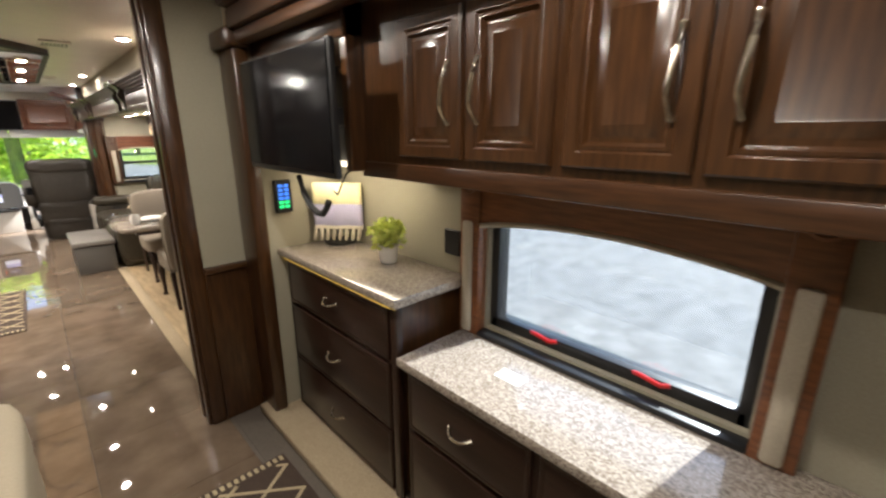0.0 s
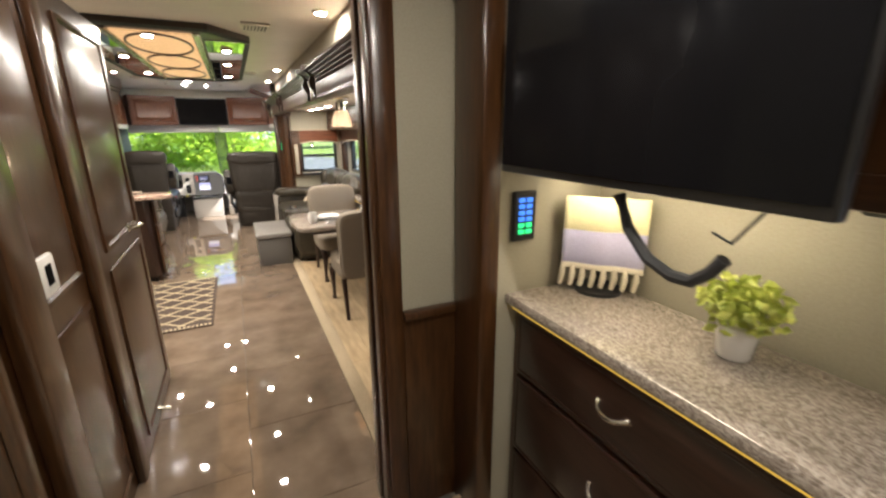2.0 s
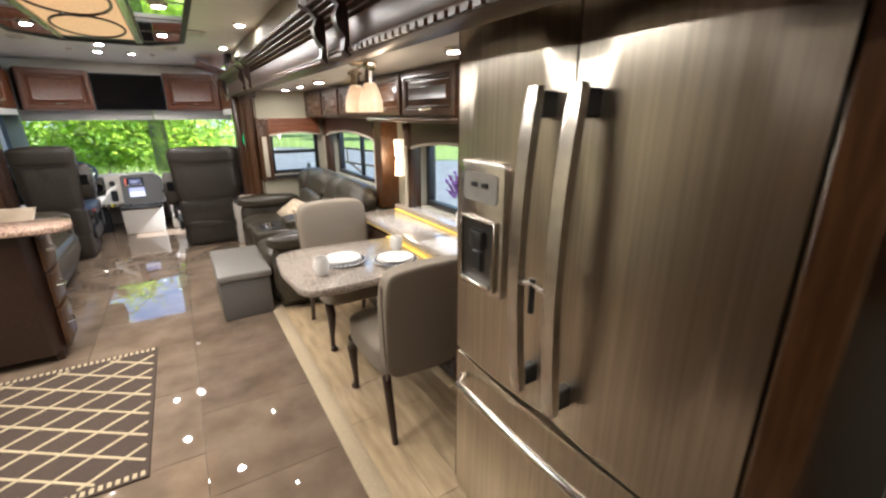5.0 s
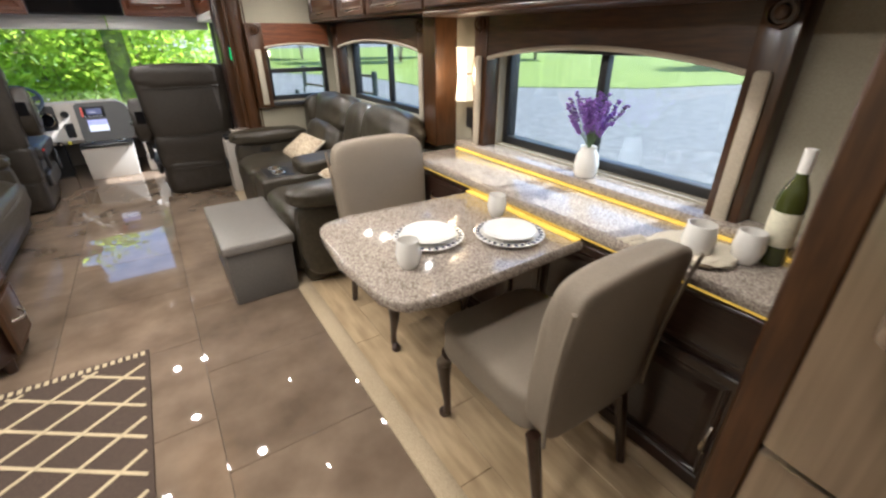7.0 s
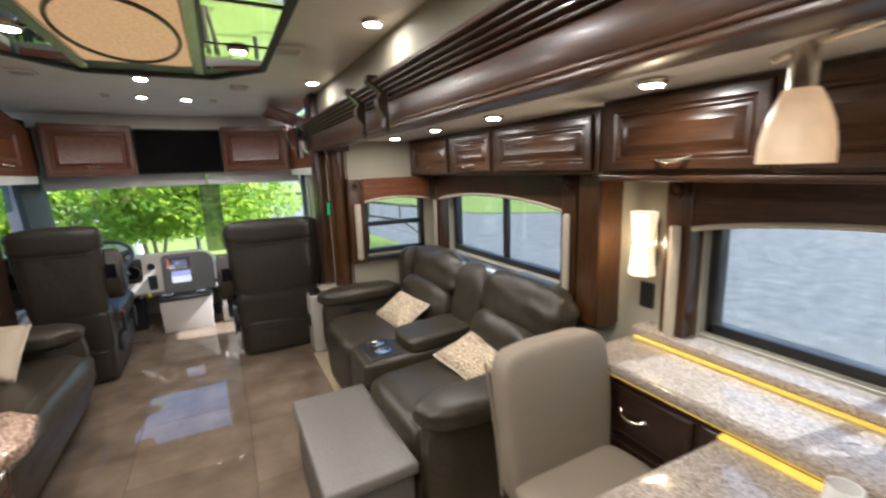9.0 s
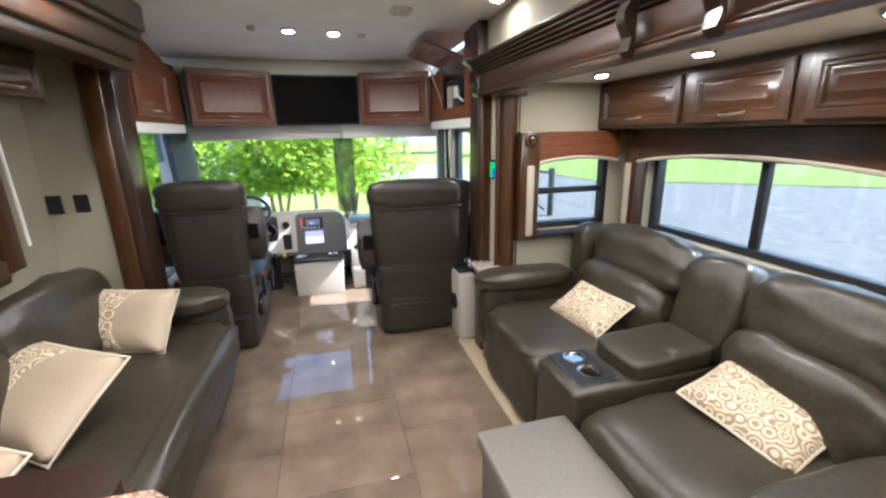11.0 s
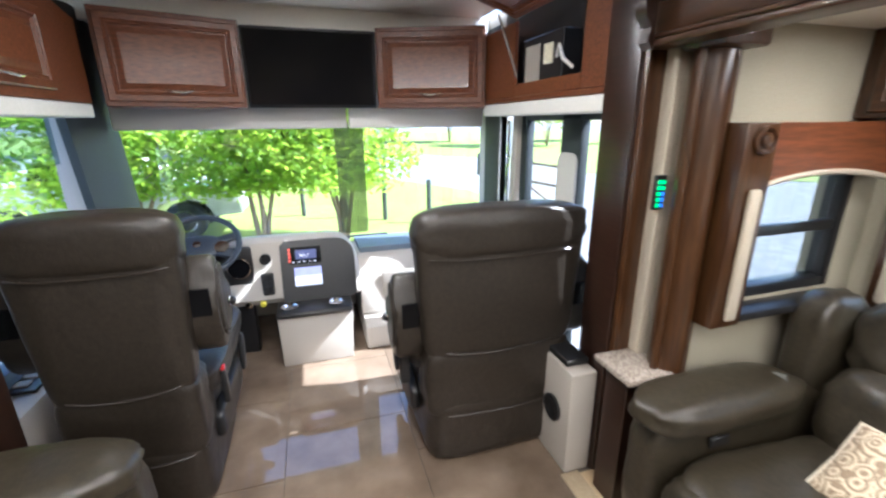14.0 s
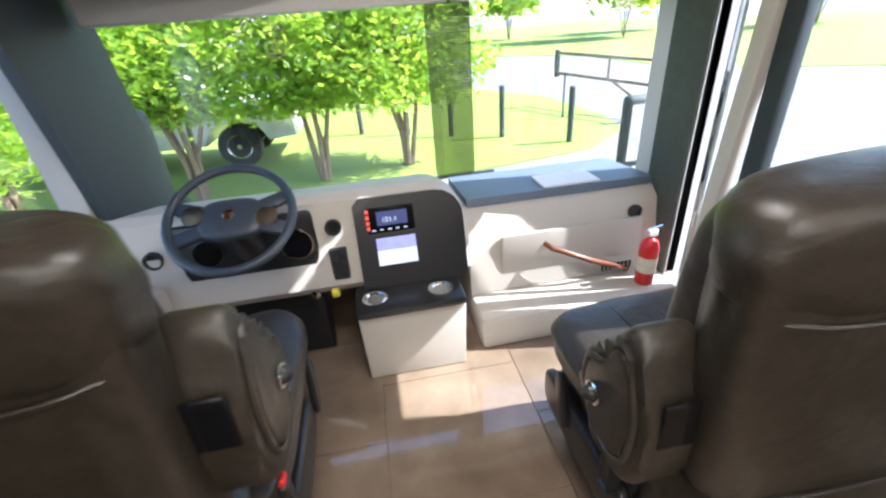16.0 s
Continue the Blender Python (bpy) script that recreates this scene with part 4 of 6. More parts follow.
def left_sofa():
    s = thing("leather_sofa", (-0.9, 7.6, 0), "dark brown leather sofa opposite the recliners", "sofa")
    part("base", box(B(), -1.30, -0.55, 6.75, 8.44, 0.02, 0.26, 0.02, 2), LEATHER, s)
    part("seat", soft(B(), (-0.83, 7.58, 0.33), (0.76, 1.66, 0.24), 5, 16, 0.05), LEATHER, s, smooth=3)
    part("front_roll", soft(B(), (-0.53, 7.58, 0.30), (0.17, 1.68, 0.30), 3, 14, 0.07, seed=3), LEATHER, s, smooth=3)
    for y in (7.15, 7.98):
        part("back_cushion", soft(B(), (-1.17, y, 0.64), (0.26, 0.84, 0.44), 3.4, 14, 0.09, pose(0, 0, 0, 0, -12), seed=y), LEATHER, s, smooth=3)
    part("arm", soft(B(), (-0.88, 8.42, 0.33), (0.72, 0.20, 0.5), 5, 10, 0.03), LEATHER, s, smooth=3)
    part("arm_pad", soft(B(), (-0.84, 8.38, 0.55), (0.66, 0.27, 0.15), 3.0, 12, 0.06), LEATHER, s, smooth=3)


recliner_sofa()
left_sofa()


def pillow(c, size, rot, label, half=False):
    t = thing("throw_pillow", c, label, "pillow", "throw pillows")
    m = pose(0, 0, 0, *rot)

    def lens(q):
        r = max(abs(q.x), abs(q.z))
        return Vector((q.x * (1 + 0.06 * abs(q.z) ** 3), q.y * (1 - r ** 3) ** 0.6 if r < 1 else 0, q.z * (1 + 0.06 * abs(q.x) ** 3)))
    part("cover", soft(B(), c, size, 9, 13, 0.0, m, lens), PILLOW if half else PATT, t, smooth=3)
    if half:
        k = B()
        soft(k, Vector(c) + m @ Vector((-size[0] * 0.22, -0.004, 0)), (size[0] * 0.56, size[1] * 1.04, size[2] * 0.97), 9, 11, 0.0, m, lens)
        part("patterned_panel", k, PATT, t, "cream and brown damask panel", smooth=3)
    bm = B()
    w, h = size[0] / 2 * 1.04, size[2] / 2 * 1.04
    loop = [Vector(c) + m @ Vector(p) for p in ((-w, 0, -h), (0, 0, -h * 0.96), (w, 0, -h), (w * 0.96, 0, 0), (w, 0, h), (0, 0, h * 0.96), (-w, 0, h), (-w * 0.96, 0, 0), (-w, 0, -h))]
    part("piping", tube(bm, loop, 0.006, 6), CREAM, t)


pillow((1.48, 7.62, 0.54), (0.40, 0.12, 0.26), (-57, 0, -85), "cream damask lumbar pillow on the reclining sofa")
pillow((1.53, 6.68, 0.53), (0.38, 0.12, 0.27), (-76, 8, -80), "cream damask lumbar pillow beside the dining chair")
pillow((-0.92, 8.10, 0.58), (0.44, 0.14, 0.32), (-35, 0, -18), "beige pillow with a damask panel on the leather sofa", True)
pillow((-0.98, 7.46, 0.57), (0.54, 0.15, 0.38), (-55, 0, -32), "beige pillow with a damask panel in the sofa's middle", True)
pillow((-1.02, 6.98, 0.55), (0.46, 0.14, 0.34), (-60, 0, -30), "beige pillow with a damask panel beside the counter", True)


def dining_chair(y0, s, zt, label, x0=1.18, x1=1.61):
    """A padded chair; s is +1 when it faces forward."""
    c = thing("dining_chair", (1.42, y0 + s * 0.25, 0), label, "chair", "dining chairs")

    def yy(a):
        return y0 + s * a
    part("seat", soft(B(), ((x0 + x1) / 2, yy(0.31), 0.40), (x1 - x0, 0.50, 0.17), 6, 12, 0.02), CLOTH, c, smooth=3)

    def crown(q):
        t = (q.z + 1) / 2
        return Vector((q.x * (0.93 + 0.09 * t), q.y - s * 1.1 * t * t, q.z + (0.05 * (1 - q.x * q.x) if q.z > 0.5 else 0)))
    part("backrest", soft(B(), ((x0 + x1) / 2, yy(0.06), (0.34 + zt) / 2), (x1 - x0, 0.11, zt - 0.34), 7, 14, 0.015, None, crown), CLOTH, c, smooth=3)
    for sx in (-1, 1):
        x = (x0 + x1) / 2 + sx * 0.225
        part("piping", tube(B(), [(x + sx * 0.004 * k, yy(0.012 - 0.052 * (k / 8) ** 2), 0.36 + (zt - 0.40) * k / 8) for k in range(9)], 0.006), CLOTH, c)
        part("leg", cyl(B(), (x - sx * 0.02, yy(0.0), 0), (x - sx * 0.02, yy(0.07), 0.34), 0.015, 0.023, 8), WOODD, c)
        fx = x - sx * 0.015
        pts = [(fx, yy(0.50), 0.34), (fx - 0 * sx, yy(0.535), 0.27), (fx, yy(0.53), 0.18), (fx, yy(0.51), 0.09), (fx, yy(0.51), 0.035), (fx, yy(0.53), 0.014), (fx, yy(0.535), 0.0)]
        part("leg", tube(B(), pts, [0.03, 0.03, 0.022, 0.015, 0.016, 0.024, 0.02], 10), WOODD, c, "curved cabriole leg")


dining_chair(4.47, 1, 0.89, "taupe upholstered dining chair beside the refrigerator", 1.165, 1.635)
dining_chair(5.99, -1, 0.91, "taupe upholstered dining chair with its back to the sofa", 1.17, 1.67)

tb = thing("dining_table", (1.3, 5.17, 0), "speckled stone dining table fixed to the buffet", "table")
tp = [(1.675, 4.83), (1.675, 5.50), (1.05, 5.52)] + [(1.0 - 0.09 * math.sin(radians(a)), 5.42 + 0.10 * math.cos(radians(a))) for a in (0, 30, 60, 90)] + [(0.885, 5.17)] + [(1.0 - 0.09 * math.cos(radians(a)), 4.92 - 0.10 * math.sin(radians(a))) for a in (0, 30, 60, 90)] + [(1.05, 4.815)]
part("tabletop", prism(B(), tp, "z", 0.685, 0.725, 0.012), GRANITE, tb)
part("apron", box(B(), 1.05, 1.70, 5.0, 5.34, 0.62, 0.684, 0.004), WOODD, tb)
part("led_edge", box(B(), 1.64, 1.672, 4.84, 5.50, 0.7255, 0.731, 0), LED, tb, "yellow lit edge")

ot = thing("ottoman", (0.81, 6.66, 0), "grey leatherette storage ottoman on the tiles", "ottoman")
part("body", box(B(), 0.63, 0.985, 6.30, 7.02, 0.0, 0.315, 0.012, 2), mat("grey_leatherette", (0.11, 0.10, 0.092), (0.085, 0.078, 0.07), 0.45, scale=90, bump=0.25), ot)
# same leatherette, paler on the lid: light from above put into the colour
part("lid", box(B(), 0.615, 1.0, 6.28, 7.04, 0.318, 0.375, 0.014, 3), mat("grey_leatherette_lit", (0.17, 0.155, 0.14), (0.14, 0.128, 0.115), 0.4, scale=90, bump=0.25), ot)


def cab_seat(x0, x1, yb, zt, side, label, knob_z, front_y, taper):
    """A captain's chair; yb is the rear face, side the aisle side (+1: +x), arm folded up beside the back."""
    cx, w = (x0 + x1) / 2, x1 - x0
    c = thing("captain_chair", (cx, yb + 0.3, 0), label, "seat", "captain chairs")
    z0 = 0.50
    h = zt - z0

    def shell(q):
        t = (q.z + 1) / 2
        k = 1.0 - (taper if q.x * side < 0 else 0.10) * (1 - t) ** 1.2
        bulge = 0.06 * math.sin(math.pi * min(1, t * 1.1)) if abs(q.x) < 0.8 else 0
        return Vector((q.x * k * (1 - 0.16 * max(0, q.y)), q.y * (1.0 - 0.15 * t) - (bulge if q.y < 0 else 0), q.z))
    part("backrest", soft(B(), (cx, yb + 0.10, (z0 + zt) / 2), (w, 0.20, h), 7.0, 18, 0.02, None, shell, seed=cx), SEATL, c, smooth=3)
    part("headrest", soft(B(), (cx, yb + 0.10, zt - 0.10), (w + 0.008, 0.21, 0.21), 4.2, 14, 0.03, None, lambda q: Vector((q.x * (1 - 0.16 * max(0, q.y)), q.y, q.z)), seed=cx + 2), SEATL, c, smooth=3)
    for sx in (-1, 1):
        part("wing", soft(B(), (cx + sx * (w / 2 - 0.13), yb + 0.20, zt - 0.33), (0.13, 0.14, 0.54), 3.6, 12, 0.04, pose(0, 0, 0, 6), None, seed=cx + sx), SEATL, c, "padded side wing", smooth=3)
    tw = w * (1 - 0.8 * (taper + 0.10) / 2) / 2
    tc = cx + side * w * 0.4 * (taper - 0.10) / 2
    part("rear_pocket", soft(B(), (tc, yb + 0.11, 0.42), (tw * 1.98, 0.22, 0.34), 7, 14, 0.03, None, None, seed=cx + 5), SEATL, c, smooth=3)
    part("skirt", soft(B(), (tc, yb + 0.30, 0.17), (tw * 1.92, 0.60, 0.34), 8, 12, 0.025, None, None, seed=cx + 6), SEATL, c, smooth=3)
    for zz, sag, k, o in ((0.585, 0.035, 0.96, -0.004), (zt - 0.185, 0.012, 1.0, -0.006), (0.265, 0.015, 0.93, -0.004)):
        half, mid = (w / 2 * 0.95, cx) if zz > 0.7 else (tw * k, tc)
        part("seam", tube(B(), [(mid + half * u, yb + o + 0.05 * abs(u) ** 6, zz - sag * (1 - u * u)) for u in (-1 + j / 8 for j in range(17))], 0.005, 6), SEATL, c, "stitched welt")
    part("pedestal", box(B(), tc - tw * 0.8, tc + tw * 0.8, yb + 0.08, yb + 0.55, 0.0, 0.05, 0.01, 1), BLACK, c)
    part("cushion", soft(B(), (cx + side * 0.04, (yb + 0.1 + front_y) / 2, 0.485), (w * 0.93, front_y - yb - 0.1, 0.15), 5, 16, 0.04, None, None, seed=cx + 4), SEATL, c, smooth=3)
    part("cushion_side", soft(B(), (cx, (yb + 0.2 + front_y) / 2, 0.33), (w * 0.90, front_y - yb - 0.24, 0.22), 7, 10, 0.03, None, None, seed=cx + 7), SEATL, c, smooth=3)
    for j in range(4):
        x = cx - w * 0.24 + j * w * 0.16
        part("cushion_welt", tube(B(), [(x, yb + 0.3, 0.557), (x, (yb + 0.3 + front_y) / 2, 0.562), (x, front_y - 0.06, 0.55)], 0.005, 6), SEATL, c)
    for s2 in (-1, 1):
        xe = cx + s2 * w / 2
        xa, xb = xe - s2 * 0.045, xe + s2 * 0.075
        out = []
        spine = [(0.05, 0.11), (0.02, 0.02), (0.03, -0.13), (0.09, -0.19), (0.17, -0.18), (0.245, -0.12), (0.27, -0.03), (0.245, 0.05), (0.19, 0.075), (0.155, 0.11), (0.14, 0.17), (0.11, 0.195), (0.075, 0.18)]
        n = len(spine)
        for i in range(n):
            p0, p1, p2, p3 = [Vector((*spine[(i + d) % n], 0)) for d in (-1, 0, 1, 2)]
            for u in (0, 0.33, 0.67):
                q = 0.5 * (2 * p1 + (p2 - p0) * u + (2 * p0 - 5 * p1 + 4 * p2 - p3) * u * u + (3 * p1 - p0 - 3 * p2 + p3) * u ** 3)
                out.append((yb + 0.05 + q.x, knob_z + q.y))
        a = part("armrest", prism(B(), out, "x", xa, xb, 0.022), SEATL, c, "sculpted padded armrest folded up", smooth=1.2)
        cy = sum(p[0] for p in out) / len(out)
        cz = sum(p[1] for p in out) / len(out)
        inner = [(xb + s2 * 0.002, cy + (y - cy) * 0.72, cz + (z - cz) * 0.74) for y, z in out]
        part("arm_groove", tube(B(), inner + inner[:1], 0.008, 6), SEATL, a, "piped oval of the arm")
        part("arm_face", prism(B(), [(cy + (y - cy) * 0.66, cz + (z - cz) * 0.68) for y, z in out], "x", xb - s2 * 0.004, xb + s2 * 0.010, 0.004), SEATL, a, smooth=1.2)
        part("arm_knob", bmesh_ball((xb + s2 * 0.016, yb + 0.23, knob_z - 0.03), 0.02), BLACK, a, "round black recline knob")
        part("knob_ring", tube(B(), [(xb + s2 * 0.013, yb + 0.23 + 0.024 * math.cos(u), knob_z - 0.03 + 0.024 * math.sin(u)) for u in (math.tau * i / 16 for i in range(17))], 0.004, 6), CHROME, a)
        part("dark_patch", box(B(), min(xa, xb) + 0.025, max(xa, xb) - 0.02, yb + 0.066, yb + 0.074, knob_z - 0.02, knob_z + 0.09, 0.003), SCREEN, a, "dark panel on the arm's end")
        part("buckle", box(B(), xe + s2 * 0.005, xe + s2 * 0.03, yb + 0.20, yb + 0.24, 0.34, 0.50, 0.006), BLACK, c, "black belt buckle")
        part("buckle_button", box(B(), xe + s2 * 0.008, xe + s2 * 0.027, yb + 0.205, yb + 0.235, 0.495, 0.515, 0.003), RED, c, "red buckle button")
        part("lever", soft(B(), (xe + s2 * 0.01, front_y - 0.20, 0.33), (0.03, 0.05, 0.20), 3.5, 6, 0, pose(0, 0, 0, -14)), BLACK, c, "black adjusting lever", smooth=3)
        part("side_shield", soft(B(), (xe - s2 * 0.02, yb + 0.42, 0.25), (0.05, 0.50, 0.15), 5, 6, 0), BLACK, c, smooth=3)


def bmesh_ball(c, r):
    bm = B()
    bmesh.ops.create_icosphere(bm, subdivisions=2, radius=r, matrix=Matrix.Translation(c))
    return bm


cab_seat(0.395, 1.165, 8.66, 1.17, -1, "dark taupe leather passenger captain chair", 0.70, 9.36, 0.16)
cab_seat(-0.945, -0.41, 8.74, 1.215, 1, "dark taupe leather driver's captain chair", 0.83, 9.62, 0.22)


# ---- cab ----
def dash():
    d = thing("dashboard", (0.0, 10.3, 0.0), "grey moulded dashboard with gauges and screens", "dashboard")
    prof = [(10.10, 0.36), (9.96, 0.36), (9.93, 0.40), (9.975, 0.60), (10.02, 0.76), (10.06, 0.785), (10.3, 0.74), (10.6, 0.60), (10.6, 0.36)]
    bm, rings = B(), []
    for x, k in [(-1.18, 0.0), (0.12, 0.0)] + [(0.12 + 0.18 * math.sin(radians(a)), 1 - math.cos(radians(a))) for a in (15, 30, 45, 60, 75, 88)]:
        rings.append([bm.verts.new((x, y + 0.04 * k, 0.36 + (z - 0.36) * (1 - 0.55 * k))) for y, z in prof])
    for ra, rb in zip(rings, rings[1:]):
        for i in range(len(prof)):
            bm.faces.new((ra[i], ra[(i + 1) % len(prof)], rb[(i + 1) % len(prof)], rb[i]))
    bm.faces.new(rings[0][::-1]), bm.faces.new(rings[-1])
    part("left_body", bm, GREYP, d)
    prof = [(10.02, 0.17), (10.04, 0.40), (10.07, 0.55), (10.13, 0.60), (10.6, 0.56), (10.6, 0.17)]
    part("right_body", prism(B(), prof, "x", 0.302, 1.30), GREYP, d)
    part("right_ledge", box(B(), 0.30, 1.30, 9.80, 10.6, 0.0, 0.165, 0.02, 2), GREYP, d)
    part("top_pad", prism(B(), [(10.12, 0.60), (10.6, 0.565), (10.6, 0.60), (10.14, 0.635)], "x", 0.32, 1.29), DASHTOP, d, "blue-grey dash pad")
    part("paper", box(B(), 0.72, 1.02, 10.16, 10.34, 0.628, 0.638, 0.002, 1, Matrix.Translation((0, 0, 0.004))), WHITEP, d)
    # centre stack
    lean = pose(0.03, 9.965, 0.565, -15)
    edge = [(-0.235, -0.2), (0.20, -0.2), (0.228, -0.19), (0.235, -0.16), (0.235, 0.06)] + [(0.115 + 0.12 * math.cos(radians(a)), 0.08 + 0.12 * math.sin(radians(a))) for a in (10, 25, 40, 55, 70, 90)] + [(-0.205, 0.2), (-0.235, 0.17)]
    bm = prism(B(), edge, "y", -0.022, 0.02)
    bm.transform(lean)
    p = part("centre_panel", bm, BLACK, d, "black centre stack panel")

    def flat(name, x0, x1, z0, z1, material, parent, out=-0.026, label=""):
        return part(name, box(B(), x0, x1, out, -0.0205, z0, z1, 0, 1, lean), material, parent, label)
    flat("radio", -0.18, 0.02, 0.045, 0.155, SCREEN, p)
    flat("radio_display", -0.14, -0.01, 0.075, 0.135, RADIO, p, -0.027)
    for i in range(5):
        flat("radio_button", -0.165 + i * 0.034, -0.15 + i * 0.034, 0.055, 0.060, LCDW, p, -0.027)
    for i in range(4):
        flat("red_key", -0.185, -0.172, 0.06 + i * 0.024, 0.075 + i * 0.024, REDL, p, -0.0275)
    flat("camera_screen", -0.155, 0.015, -0.10, 0.02, LCD, p, label="lit lilac camera screen")
    flat("camera_picture", -0.155, 0.015, -0.10, -0.035, LCDW, p, -0.0275)
    tx = bpy.data.curves.new("frequency", "FONT")
    tx.body, tx.size = "101.1", 0.03
    tmp = new("frequency_text", tx)
    dg = bpy.context.evaluated_depsgraph_get()
    me = bpy.data.meshes.new_from_object(tmp.evaluated_get(dg))
    bpy.data.objects.remove(tmp)
    bm = B()
    bm.from_mesh(me)
    bm.transform(lean @ pose(-0.12, -0.0285, 0.09, 90))
    part("frequency", bm, LCDW, p, "radio frequency figures")
    for x, z, r in ((-0.295, 0.66, 0.035), (-1.02, 0.62, 0.038)):
        q = part("air_vent", lathe(B(), (x, 9.985, z), [(r, 0.0), (r, 0.02), (r * 0.8, 0.02), (r * 0.75, 0.004), (0.004, 0.004)], 20, pose(0, 0, 0, 90)), BLACK, d)
    part("switch_bank", box(B(), -0.33, -0.255, 9.935, 9.97, 0.42, 0.57, 0.006, 1), BLACK, d)
    for i in range(4):
        for j in (0, 1):
            part("rocker", box(B(), -0.322 + j * 0.034, -0.296 + j * 0.034, 9.928, 9.9345, 0.43 + i * 0.035, 0.455 + i * 0.035, 0.002), RUBBER, d)
    c = part("instrument_panel", box(B(), -0.92, -0.37, 9.955, 9.985, 0.47, 0.755, 0.02, 2, pose(0, 0, 0)), BLACK, d, "black instrument panel")
    for x, z, r in ((-0.45, 0.62, 0.07), (-0.62, 0.64, 0.06), (-0.80, 0.63, 0.06)):
        part("gauge", lathe(B(), (x, 9.953, z), [(r, 0), (r, 0.008), (r * 0.92, 0.01), (r * 0.9, 0.003), (0.004, 0.003)], 24, pose(0, 0, 0, 90)), CHROME if x > -0.5 else BLACK, c)
        part("dial", lathe(B(), (x, 9.949, z), [(r * 0.88, 0), (r * 0.88, 0.001), (0.003, 0.0012)], 24, pose(0, 0, 0, 90)), SCREEN, c)
    part("knee_panel", box(B(), -1.15, -0.40, 10.0, 10.08, 0.0, 0.36, 0.01), BLACK, d)
    part("ignition", lathe(B(), (-0.42, 9.93, 0.375), [(0.022, 0), (0.022, 0.012), (0.006, 0.016)], 16, pose(0, 0, 0, 90)), CHROME, d)
    part("brake_knob", box(B(), -0.35, -0.315, 9.895, 9.93, 0.36, 0.395, 0.006), YPL, d, "yellow parking brake knob")
    part("glove_door", box(B(), 0.46, 1.2, 10.025, 10.045, 0.26, 0.47, 0.01, 2), GREYP, d)
    for i in range(8):
        part("slot", box(B(), 1.0 + i * 0.022, 1.008 + i * 0.022, 10.016, 10.024, 0.185, 0.225, 0), BLACK, d)
    part("round_vent", lathe(B(), (1.157, 10.05, 0.495), [(0.035, 0), (0.035, 0.015), (0.026, 0.015), (0.024, 0.004), (0.003, 0.004)], 20, pose(0, 0, 0, 90)), BLACK, d)
    part("grab_handle", tube(B(), [(0.68, 10.04, 0.40), (0.70, 9.985, 0.39), (0.9, 9.965, 0.30), (1.12, 9.985, 0.20), (1.15, 10.03, 0.18)], 0.014, 10), WOODX, d, "wooden grab handle")
    k = thing("centre_console", (0.0, 9.85, 0), "grey centre console with cup holders", "console")
    part("body", prism(B(), [(-0.235, 0.0), (0.20, 0.0), (0.215, 0.33), (-0.245, 0.33)], "y", 9.74, 10.0, 0.01), GREYP, k)
    part("cup_tray", box(B(), -0.25, 0.22, 9.72, 9.95, 0.335, 0.375, 0.02, 2), BLACK, k)
    for x in (-0.165, 0.12):
        part("cup_holder", lathe(B(), (x, 9.81, 0.375), [(0.052, 0.002), (0.054, 0.010), (0.044, 0.011), (0.042, -0.02), (0.004, -0.022)], 24), CHROME, k, "chrome cup ring")
    w = thing("steering_wheel", (-0.63, 9.86, 0.70), "dark blue-black steering wheel with bright inserts", "steering wheel")
    m = Matrix.Translation((-0.63, 9.84, 0.815)) @ pose(0, 0, 0, 36)
    rim = [m @ Vector((0.222 * math.cos(u), 0.222 * math.sin(u), 0)) for u in (math.tau * i / 40 for i in range(41))]
    part("rim", tube(B(), rim, 0.017, 10), WHEEL, w)
    for a in (200, 340, 20, 160):
        part("spoke", box(B(), 0.03, 0.21, -0.028, 0.028, -0.03, 0.0, 0.01, 2, m @ pose(0, 0, 0, 0, 0, a)), WHEEL, w)
    part("hub", soft(B(), m @ Vector((0, 0, -0.015)), (0.24, 0.17, 0.06), 3, 8, 0, m.to_3x3().to_4x4()), WHEEL, w, smooth=3)
    part("badge", lathe(B(), m @ Vector((0, 0.0, 0.016)), [(0.022, 0), (0.022, 0.004), (0.003, 0.005)], 20, m.to_3x3().to_4x4()), CHROME, w, "plain bright oval badge")
    for sx in (-1, 1):
        part("button_pad", lathe(B(), m @ Vector((sx * 0.13, -0.02 * sx, 0.004)), [(0.04, 0), (0.04, 0.006), (0.003, 0.008)], 18, m.to_3x3().to_4x4()), STEEL2, w, "bright button pad")
    part("column", cyl(B(), m @ Vector((0, 0, -0.04)), m @ Vector((0, 0, -0.24)), 0.05, 0.07), BLACK, w)
    e = thing("fire_extinguisher", (1.165, 9.90, 0.166), "red fire extinguisher on the entry wall", "extinguisher")
    part("cylinder", lathe(B(), (1.165, 9.90, 0.166), [(0.04, 0), (0.045, 0.01), (0.045, 0.2), (0.034, 0.235), (0.014, 0.25), (0.014, 0.26)], 20), RED, e)
    part("label", lathe(B(), (1.165, 9.90, 0.166), [(0.0455, 0.07), (0.0457, 0.072), (0.0457, 0.15), (0.0455, 0.152)], 20), LABEL, e)
    part("valve", box(B(), 1.14, 1.19, 9.885, 9.915, 0.426, 0.46, 0.005), WHITEP, e)
    part("lever", tube(B(), [(1.14, 9.90, 0.455), (1.21, 9.90, 0.475)], 0.008), CHROME, e)
    b = thing("door_side_console", (1.06, 8.65, 0), "pale grey side console with a speaker by the pillar", "console")
    part("body", box(B(), 0.99, 1.115, 8.46, 8.95, 0.0, 0.50, 0.015, 2), GREYP, b)
